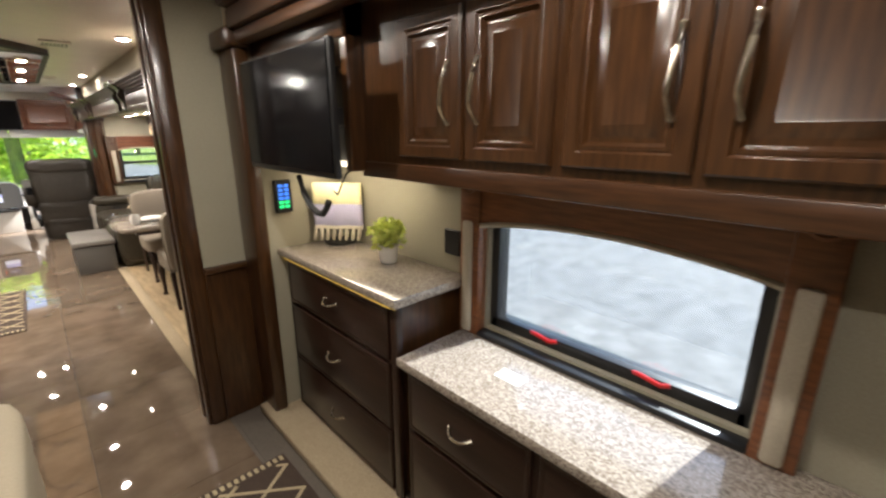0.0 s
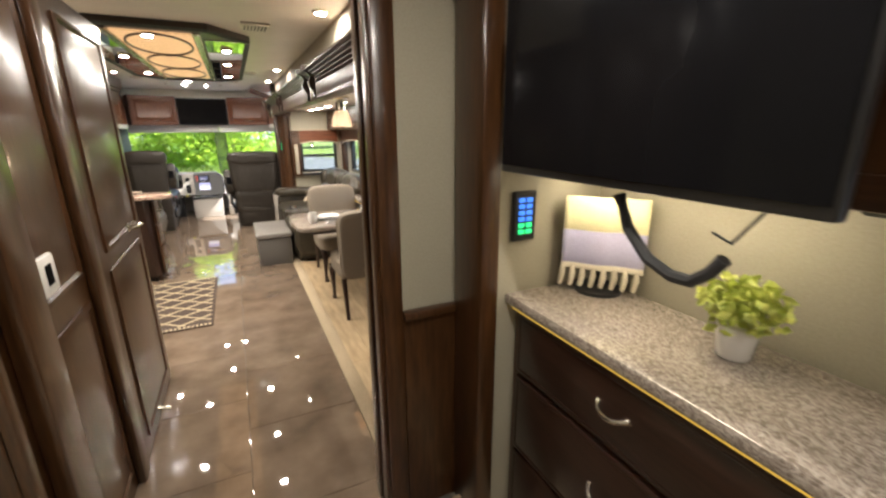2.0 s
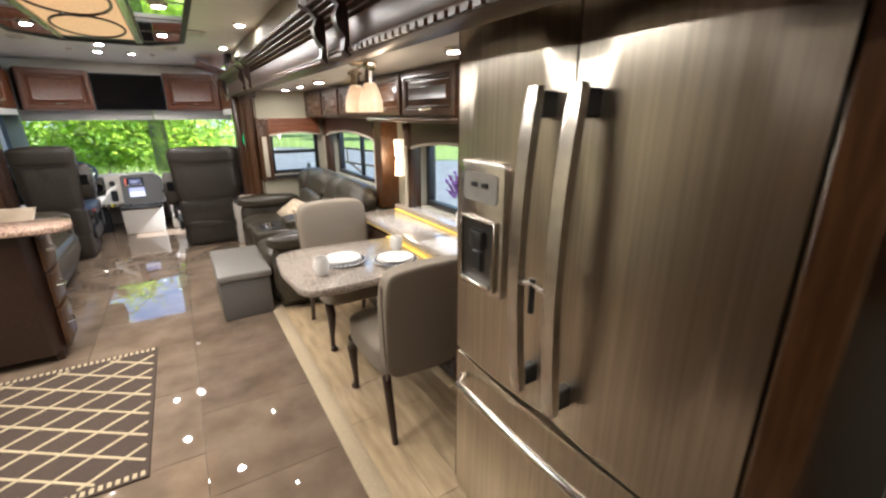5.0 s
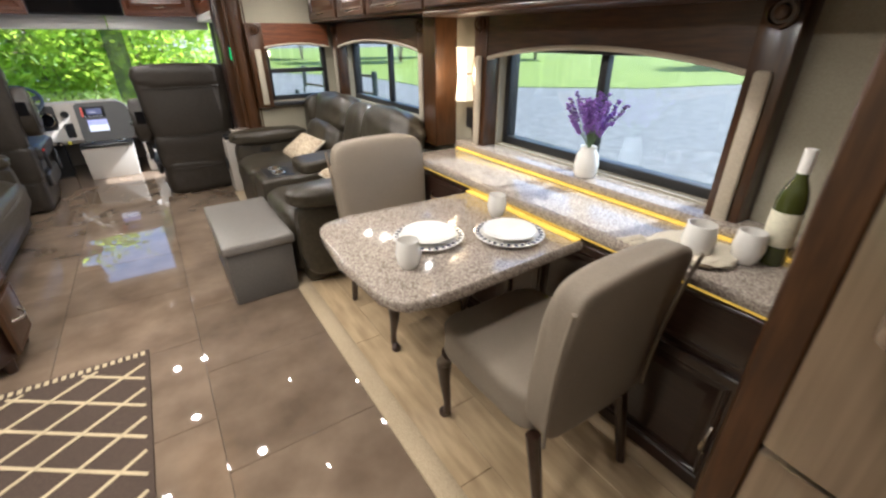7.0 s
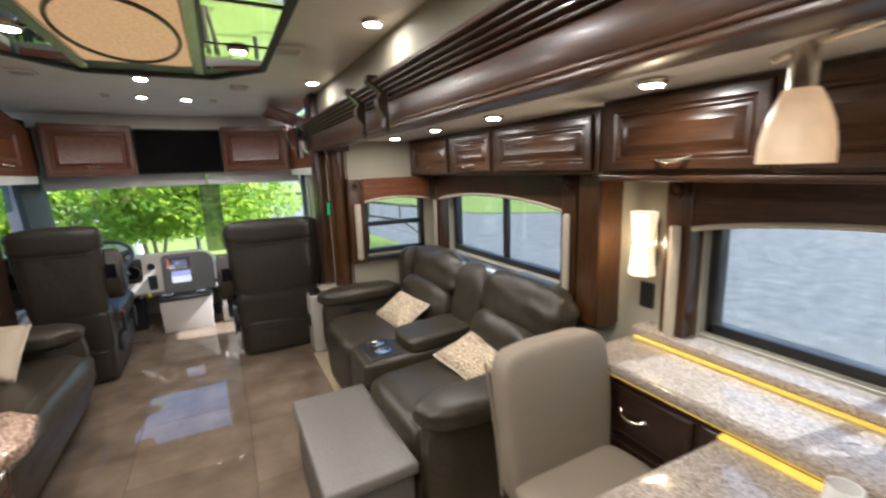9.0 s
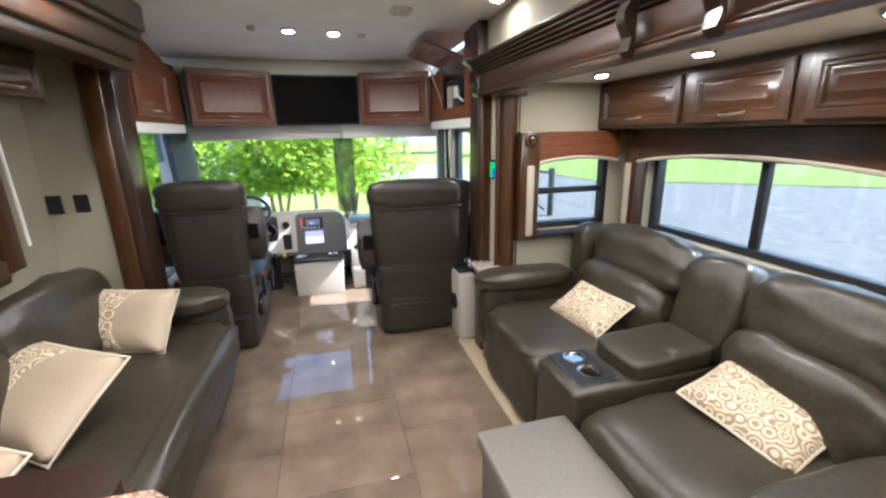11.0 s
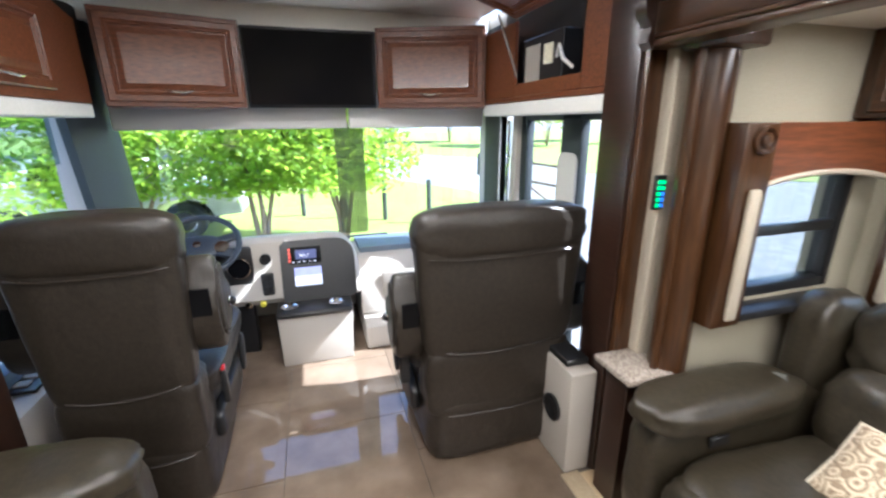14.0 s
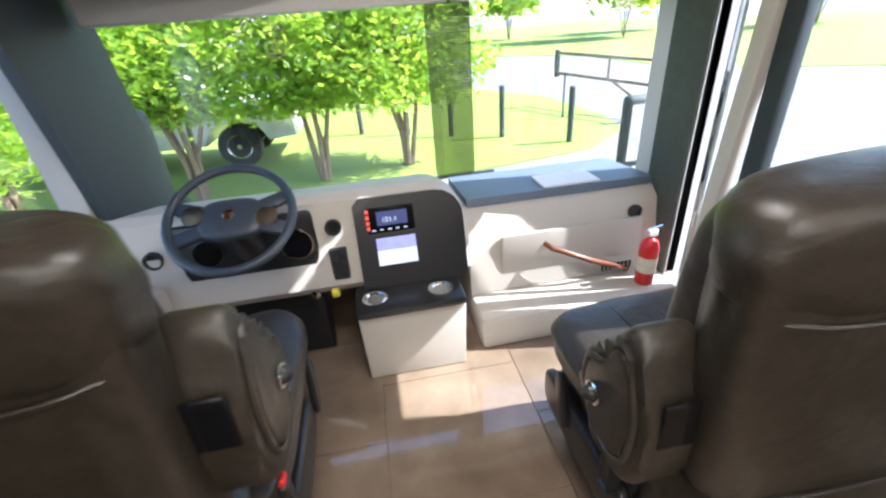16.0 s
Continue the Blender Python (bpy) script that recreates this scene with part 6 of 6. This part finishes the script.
def tableware():
    for x, y in ((1.22, 5.15), (1.48, 5.01)):
        p = thing("dinner_plate", (x, y, 0.726), "white dinner plate with a dark patterned rim", "plate", "plates")
        part("plate", lathe(B(), (x, y, 0.7255), [(0.07, 0), (0.08, 0.004), (0.125, 0.014), (0.128, 0.016), (0.122, 0.017), (0.08, 0.008), (0.004, 0.007)], 36), CERAMIC, p)
        bm = B()
        for i in range(30):
            a = math.tau * i / 30
            box(bm, 0.108, 0.123, -0.005, 0.005, 0.0135, 0.0185, 0, 1, Matrix.Translation((x, y, 0.7255)) @ Matrix.Rotation(a, 4, "Z") @ pose(0, 0, 0, 0, 0, 0))
        part("rim_pattern", bm, BLUEC, p, "dark glazed rim marks")
        q = thing("salad_plate", (x, y, 0.742), "white salad plate stacked on the dinner plate", "plate", "plates")
        part("plate", lathe(B(), (x, y, 0.7425), [(0.06, 0), (0.07, 0.004), (0.100, 0.012), (0.098, 0.014), (0.066, 0.007), (0.003, 0.006)], 36), CERAMIC, q)
    for x, y, z, k in ((1.06, 5.01, 0.7255, 1), (1.57, 5.19, 0.7255, 0.95), (1.77, 4.50, 0.7785, 1.15), (1.86, 4.40, 0.7785, 1.05)):
        c = thing("tumbler", (x, y, z), "frosted white stemless tumbler", "cup", "tumblers")
        part("bowl", lathe(B(), (x, y, z), [(0.024 * k, 0), (0.036 * k, 0.018 * k), (0.042 * k, 0.05 * k), (0.035 * k, 0.095 * k), (0.032 * k, 0.095 * k), (0.039 * k, 0.05 * k), (0.03 * k, 0.02 * k)], 24), CERAMIC, c)
    b = thing("wine_bottle", (1.93, 4.36, 0.778), "dark green wine bottle with a pale label", "bottle")
    part("glass", lathe(B(), (1.93, 4.36, 0.779), [(0.036, 0), (0.038, 0.01), (0.038, 0.19), (0.03, 0.225), (0.015, 0.26), (0.014, 0.30)], 24), BOTTLE, b)
    part("label", lathe(B(), (1.93, 4.36, 0.779), [(0.0385, 0.06), (0.0388, 0.061), (0.0388, 0.16), (0.0385, 0.161)], 24), LABEL, b, "pale green label")
    part("capsule", lathe(B(), (1.93, 4.36, 0.779), [(0.0155, 0.27), (0.016, 0.30), (0.016, 0.335), (0.003, 0.337)], 20), CERAMIC, b, "white capsule")
    n = thing("napkin", (1.74, 4.62, 0.778), "crumpled fringed cream cloth on the buffet", "cloth")
    part("cloth", soft(B(), (1.80, 4.52, 0.79), (0.20, 0.24, 0.025), 3, 12, 0.25), CREAM, n, smooth=3)
    for i in range(9):
        y = 4.62 + 0.012 * i - 0.04
        part("tassel", tube(B(), [(1.76, y, 0.786), (1.71 - 0.01 * (i % 3), y + 0.02, 0.783), (1.68, y + 0.03 + 0.01 * (i % 2), 0.781)], 0.004, 5), CREAM, n)
    v = thing("lavender_vase", (2.04, 5.15, 0.822), "white ribbed vase of purple lavender on the ledge", "vase")
    part("vase", lathe(B(), (2.04, 5.15, 0.823), [(0.04, 0), (0.05, 0.015), (0.053, 0.06), (0.045, 0.10), (0.034, 0.12), (0.036, 0.132), (0.03, 0.13), (0.028, 0.11)], 24), CERAMIC, v)
    st, fl = B(), B()
    rr = random.Random(5)
    for i in range(46):
        a, t = rr.uniform(0, math.tau), rr.uniform(0.05, 0.75)
        d = Vector((math.cos(a) * math.sin(t), math.sin(a) * math.sin(t) * 1.25, math.cos(t)))
        o = Vector((2.04, 5.15, 0.945))
        ln = rr.uniform(0.12, 0.24)
        tip = o + d * ln
        tip.x = min(tip.x, 2.17)
        tube(st, [o, o + (tip - o) * 0.5 + Vector((0, 0, 0.01)), tip], 0.0017, 4)
        for k in range(8):
            q = o + (tip - o) * (0.58 + 0.062 * k)
            for s in range(3):
                b2 = rr.uniform(0, math.tau)
                bmesh.ops.create_icosphere(fl, subdivisions=1, radius=rr.uniform(0.004, 0.008), matrix=Matrix.Translation(q + Vector((math.cos(b2) * 0.006, math.sin(b2) * 0.006, rr.uniform(-0.004, 0.004)))))
    tagged(part("stem_bunch", st, STEM, v, smooth=0), kind="stuff")
    part("flower_spray", fl, LAV, v, "purple lavender spikes", smooth=3)
    p = thing("potted_plant", (1.57, 1.80, 0.976), "yellow-green plant in a white pot on the dresser", "plant")
    part("pot", lathe(B(), (1.57, 1.80, 0.9765), [(0.036, 0), (0.04, 0.004), (0.048, 0.085), (0.044, 0.086), (0.042, 0.07)], 28), CERAMIC, p)
    lf = B()
    for i in range(420):
        d = Vector((rr.gauss(0, 1), rr.gauss(0, 1), rr.gauss(0.4, 0.8))).normalized()
        c = Vector((1.57, 1.80, 1.105)) + Vector((d.x * 0.085, d.y * 0.095, d.z * 0.075)) * rr.uniform(0.35, 1.05)
        m = Matrix.Translation(c) @ Euler((rr.uniform(0, 6), rr.uniform(0, 6), rr.uniform(0, 6))).to_matrix().to_4x4()
        w, h = rr.uniform(0.008, 0.013), rr.uniform(0.012, 0.02)
        q = [lf.verts.new(m @ Vector(x)) for x in ((0, -h, 0), (w, 0, 0.003), (0, h, 0), (-w, 0, 0.003))]
        lf.faces.new(q)
    part("foliage", lf, GREENPL, p, smooth=0)
    t = thing("towel_stand", (1.60, 2.28, 0.976), "yellow and lilac fringed towel on a dark stand", "towel")
    part("stand", lathe(B(), (1.60, 2.275, 0.9765), [(0.08, 0), (0.08, 0.012), (0.012, 0.018), (0.010, 0.30)], 24), BLACK, t)

    def cloth(z0, z1, material, nm):
        bm = B()
        n = 14
        rows = []
        for z in (z0, z1):
            row = []
            for i in range(n + 1):
                u = i / n
                row.append((1.495 + 0.17 * u, 2.35 - 0.19 * u + 0.008 * math.sin(u * 11), z))
            rows.append(row)
        f = [bm.verts.new(v2) for v2 in rows[0]], [bm.verts.new(v2) for v2 in rows[1]]
        g = [bm.verts.new((a + 0.02, b + 0.018, c)) for a, b, c in rows[0]], [bm.verts.new((a + 0.02, b + 0.018, c)) for a, b, c in rows[1]]
        for i in range(n):
            bm.faces.new((f[0][i], f[0][i + 1], f[1][i + 1], f[1][i]))
            bm.faces.new((g[0][i], g[0][i + 1], g[1][i + 1], g[1][i]))
            bm.faces.new((f[1][i], f[1][i + 1], g[1][i + 1], g[1][i]))
        bm.faces.new((f[0][0], f[1][0], g[1][0], g[0][0])), bm.faces.new((f[0][n], f[1][n], g[1][n], g[0][n]))
        return part(nm, bm, material, t, smooth=3)
    cloth(1.19, 1.30, YEL, "upper_band")
    cloth(1.075, 1.1895, LILAC, "lower_band")
    cloth(1.055, 1.0745, CREAM, "hem")
    for i in range(8):
        x, y = 1.503 + i * 0.0225, 2.352 - i * 0.0252
        part("tassel", tube(B(), [(x, y, 1.06), (x - 0.006, y - 0.008, 1.035), (x - 0.012, y - 0.004, 0.995)], [0.007, 0.011, 0.008], 6), CREAM, t)


tableware()


# ---- outdoors ----
GZ = -1.0
structure("ground", box(B(), -400, 400, -400, 400, GZ - 0.2, GZ, 0), ASPH, "sunlit grey asphalt lot")
gr = B()
prism(gr, [(-40, 13.2), (-2, 14.4), (1.9, 15.4), (4.0, 15.8), (5.5, 17.0), (5.8, 18.6), (5.6, 22), (3.0, 27), (-3, 36), (-40, 46)], "z", GZ, GZ + 0.04)
solid("lawn", gr, GRASS, "sunlit green lawn in front of the coach", "lawn", "stuff")
gr = prism(B(), [(13, 34), (13, 25), (22, 17.5), (60, 8), (60, 120), (-60, 120), (-60, 58), (4, 46)], "z", GZ, GZ + 0.03)
solid("lawn", gr, GRASS, "far green lawn beyond the driveway", "lawn", "stuff")
gr = prism(B(), [(20, -60), (90, -60), (90, 20), (34, 17), (22, 10)], "z", GZ, GZ + 0.03)
solid("lawn", gr, GRASS, "green verge beside the lot", "lawn", "stuff")


def tree(x, y, h, spread, n, seed, low=0.7, leaf=0.066, label="leafy crape myrtle with several slim trunks"):
    rr = random.Random(seed)
    t = thing("tree", (x, y, GZ + 0.02), label, "tree", "trees")
    bm, tips = B(), []
    for s in range(5):
        a = math.tau * s / 5 + rr.uniform(-0.4, 0.4)
        lean = rr.uniform(0.15, 0.38) * spread / 2
        p = [Vector((x + 0.06 * math.cos(a), y + 0.06 * math.sin(a), GZ))]
        for k in range(1, 6):
            u = k / 5
            p.append(Vector((x + math.cos(a) * lean * u * 1.5 + rr.uniform(-0.06, 0.06), y + math.sin(a) * lean * u * 1.5 + rr.uniform(-0.06, 0.06), GZ + h * 0.8 * u)))
        tube(bm, p, [0.05 - 0.008 * k for k in range(6)], 7)
        for k in range(2, 6):
            for j in range(3):
                b = rr.uniform(0, math.tau)
                e = p[k] + Vector((math.cos(b) * spread * 0.3, math.sin(b) * spread * 0.3, rr.uniform(-0.25, 0.5)))
                tube(bm, [p[k], (p[k] + e) / 2 + Vector((0, 0, 0.06)), e], [0.016, 0.010, 0.004], 5)
                tips += [e, (p[k] + e) / 2]
    part("trunk", bm, BARK, t)
    vs, fs = [], []
    cl = [tp2 + Vector((rr.gauss(0, 0.22), rr.gauss(0, 0.22), rr.gauss(0, 0.18))) for tp2 in tips for _ in range(2)]
    for i in range(n):
        c = cl[rr.randrange(len(cl))] + Vector((rr.gauss(0, 0.2), rr.gauss(0, 0.2), rr.gauss(0, 0.16))) * (spread / 3)
        if c.z < GZ + low:
            c.z = GZ + low + rr.uniform(0, 0.8)
        m = Euler((rr.gauss(0.3, 0.6), rr.gauss(0, 0.6), rr.uniform(0, 6.3))).to_matrix()
        w, ln = leaf * rr.uniform(0.4, 0.65), leaf * rr.uniform(0.8, 1.4)
        k = len(vs)
        vs += [c + m @ Vector(q) for q in ((0, -ln, 0), (w, -ln * 0.1, leaf * 0.12), (0, ln, -leaf * 0.1), (-w, -ln * 0.1, leaf * 0.12))]
        fs.append((k, k + 1, k + 2, k + 3))
    me = bpy.data.meshes.new("crown")
    me.from_pydata([v - Vector((x, y, GZ + 0.02)) for v in vs], [], fs)
    me.materials.append(LEAF)
    c = new("crown", me)
    c.parent = t
    return t


for i, (x, y, h, sp, n) in enumerate(((-1.0, 15.9, 4.2, 3.0, 10500), (0.55, 16.2, 4.0, 2.6, 9000), (-3.0, 15.6, 4.4, 3.2, 10000), (-5.0, 14.6, 4.2, 3.0, 7000), (-4.2, 12.9, 3.6, 2.2, 3500))):
    tree(x, y, h, sp, n, i, 1.25)
for i, (x, y) in enumerate(((-9, 30), (-2, 44), (-16, 36), (-24, 30), (10, 62), (24, 48), (40, 44), (3, 52), (-12, 48), (48, 22), (52, 6), (50, -12), (17, 60), (33, 56))):
    tree(x, y, 11, 8, 2600, 40 + i, 1.0, 0.42, "tall leafy tree beyond the drive")


def truck(x0, y0):
    t = thing("pickup_truck", (x0, y0, GZ), "white pickup truck with large dark tyres on the lawn", "truck")
    pr = [(0, 0.55), (0.05, 1.05), (0.5, 1.15), (1.5, 1.2), (2.1, 1.75), (3.7, 1.8), (4.0, 1.22), (5.7, 1.2), (5.75, 0.6), (4.9, 0.55), (4.75, 0.85), (4.3, 0.95), (3.85, 0.85), (3.7, 0.5), (1.75, 0.5), (1.6, 0.85), (1.15, 0.95), (0.7, 0.85), (0.55, 0.5)]
    bm = B()
    prism(bm, [(x0 - a, GZ + 0.04 + z) for a, z in pr], "y", y0, y0 + 1.85, 0.03)
    part("body", bm, TRUCKP, t)
    part("side_window", prism(B(), [(x0 - 1.75, GZ + 1.28), (x0 - 2.2, GZ + 1.72), (x0 - 3.6, GZ + 1.76), (x0 - 3.75, GZ + 1.28)], "y", y0 - 0.006, y0 - 0.002), SCREEN, t)
    for a in (1.15, 4.3):
        for yy in (y0 + 0.05, y0 + 1.6):
            w = part("tyre", lathe(B(), (x0 - a, yy + 0.11, GZ + 0.46), [(0.25, -0.12), (0.38, -0.13), (0.42, -0.09), (0.42, 0.09), (0.38, 0.13), (0.25, 0.12)], 30, pose(0, 0, 0, 90)), RUBBER, t)
            part("rim", lathe(B(), (x0 - a, yy - 0.01, GZ + 0.46), [(0.25, 0.0), (0.24, 0.02), (0.20, -0.01), (0.06, -0.005), (0.05, 0.02), (0.01, 0.02)], 24, pose(0, 0, 0, 90)), STEEL2, w)
            for s in range(8):
                m = Matrix.Translation((x0 - a, yy - 0.03, GZ + 0.46)) @ pose(0, 0, 0, 0, s * 45)
                part("rim_hole", box(B(), 0.09, 0.19, -0.004, 0.004, -0.03, 0.03, 0, 1, m), BLACK, w)


truck(-1.55, 17.3)
truck(-6.9, 14.2)
for x, y in ((3.9, 16.4), (2.78, 17.4), (1.75, 18.0), (0.8, 18.6), (-0.3, 19.2)):
    b = thing("bollard", (x, y, GZ), "dark round post on the lawn edge", "post", "bollards")
    part("post", cyl(B(), (x, y, GZ), (x, y, GZ + 1.1), 0.06, 0.06, 16), POST, b)
    part("cap", cyl(B(), (x, y, GZ + 1.1), (x, y, GZ + 1.13), 0.063, 0.03, 16), POST, b)
g = thing("drive_gate", (6.5, 17.8, GZ), "rusty tubular gate beside the drive", "gate")
part("post", cyl(B(), (6.6, 17.2, GZ), (6.6, 17.2, 0.42), 0.09), POST, g)
part("bar", tube(B(), [(6.6, 17.2, 0.28), (5.3, 20.3, 0.42)], 0.04), BARK, g)
part("bar", tube(B(), [(6.6, 17.2, -0.25), (5.3, 20.3, -0.1)], 0.04), BARK, g)
part("bar", tube(B(), [(5.95, 18.7, 0.35), (5.95, 18.7, -0.18)], 0.035), BARK, g)
part("brace", tube(B(), [(6.0, 18.6, -0.2), (6.5, 17.4, -0.85)], 0.035), BARK, g)
part("end_plate", box(B(), 5.22, 5.36, 20.25, 20.33, -0.2, 0.5, 0.02), POST, g)
s = thing("sign_post", (4.9, 19.5, GZ), "thin dark stake on the lawn", "post")
part("stake", tube(B(), [(4.75, 18.6, GZ), (4.75, 18.6, 0.1)], 0.025), POST, s)
h = thing("utility_building", (34, 2, GZ), "pale clapboard building across the lot", "building")
part("wall", box(B(), 30, 38, -14, 1, GZ, GZ + 3.2, 0.02), CREAMW, h)
for i in range(15):
    part("siding_board", box(B(), 29.96, 30.0, -14, 1, GZ + 0.1 + i * 0.2, GZ + 0.27 + i * 0.2, 0.01), CREAMW, h)
part("roof", prism(B(), [(29.5, GZ + 3.2), (38.5, GZ + 3.2), (34, GZ + 5.0)], "y", -14.4, 1.4), POST, h)
for y in (-10, -5):
    part("window", box(B(), 29.93, 29.99, y - 0.6, y + 0.6, GZ + 1.0, GZ + 2.2, 0.01), SCREEN, h)


# ---- floor pieces ----
def tiles():
    fl = bpy.data.objects["floor"]
    base = WORLD[fl]
    g = 0.002
    made = {}
    cols = [(-1.45, -0.79, 0.49), (-0.79, -0.19, 0.2), (-0.19, 0.41, 0.49), (0.41, 1.0, 0.2)]
    for x0, x1, off in cols:
        w = x1 - x0 - g
        y = -1.6 + off - 0.6
        while y < 10.6:
            a, b = max(y, -1.6), min(y + 0.6, 10.62)
            if b - a > 0.05:
                key = (round(w, 3), round(b - a - g, 3))
                if key not in made:
                    bm = box(B(), -key[0] / 2, key[0] / 2, -key[1] / 2, key[1] / 2, -0.007, 0.0, 0.0015)
                    me = bpy.data.meshes.new("tile")
                    bm.to_mesh(me)
                    bm.free()
                    me.materials.append(TILE)
                    made[key] = me
                t = new("tile", made[key])
                t.parent = fl
                t.matrix_basis = base.inverted() @ Matrix.Translation(((x0 + x1) / 2, (a + b) / 2, 0))
            y += 0.6
    fl = bpy.data.objects["floor_slide"]
    base = WORLD[fl]
    bm = box(B(), -0.073, 0.073, -0.45, 0.45, 0, 0.004, 0.001)
    me = bpy.data.meshes.new("plank")
    bm.to_mesh(me)
    bm.free()
    me.materials.append(PLANK)
    for i in range(7):
        for j in range(6):
            t = new("plank", me)
            t.parent = fl
            t.matrix_basis = base.inverted() @ Matrix.Translation((1.125 + i * 0.148, 3.35 + j * 0.903 + (0.3 if i % 2 else 0), 0.0005))


tiles()
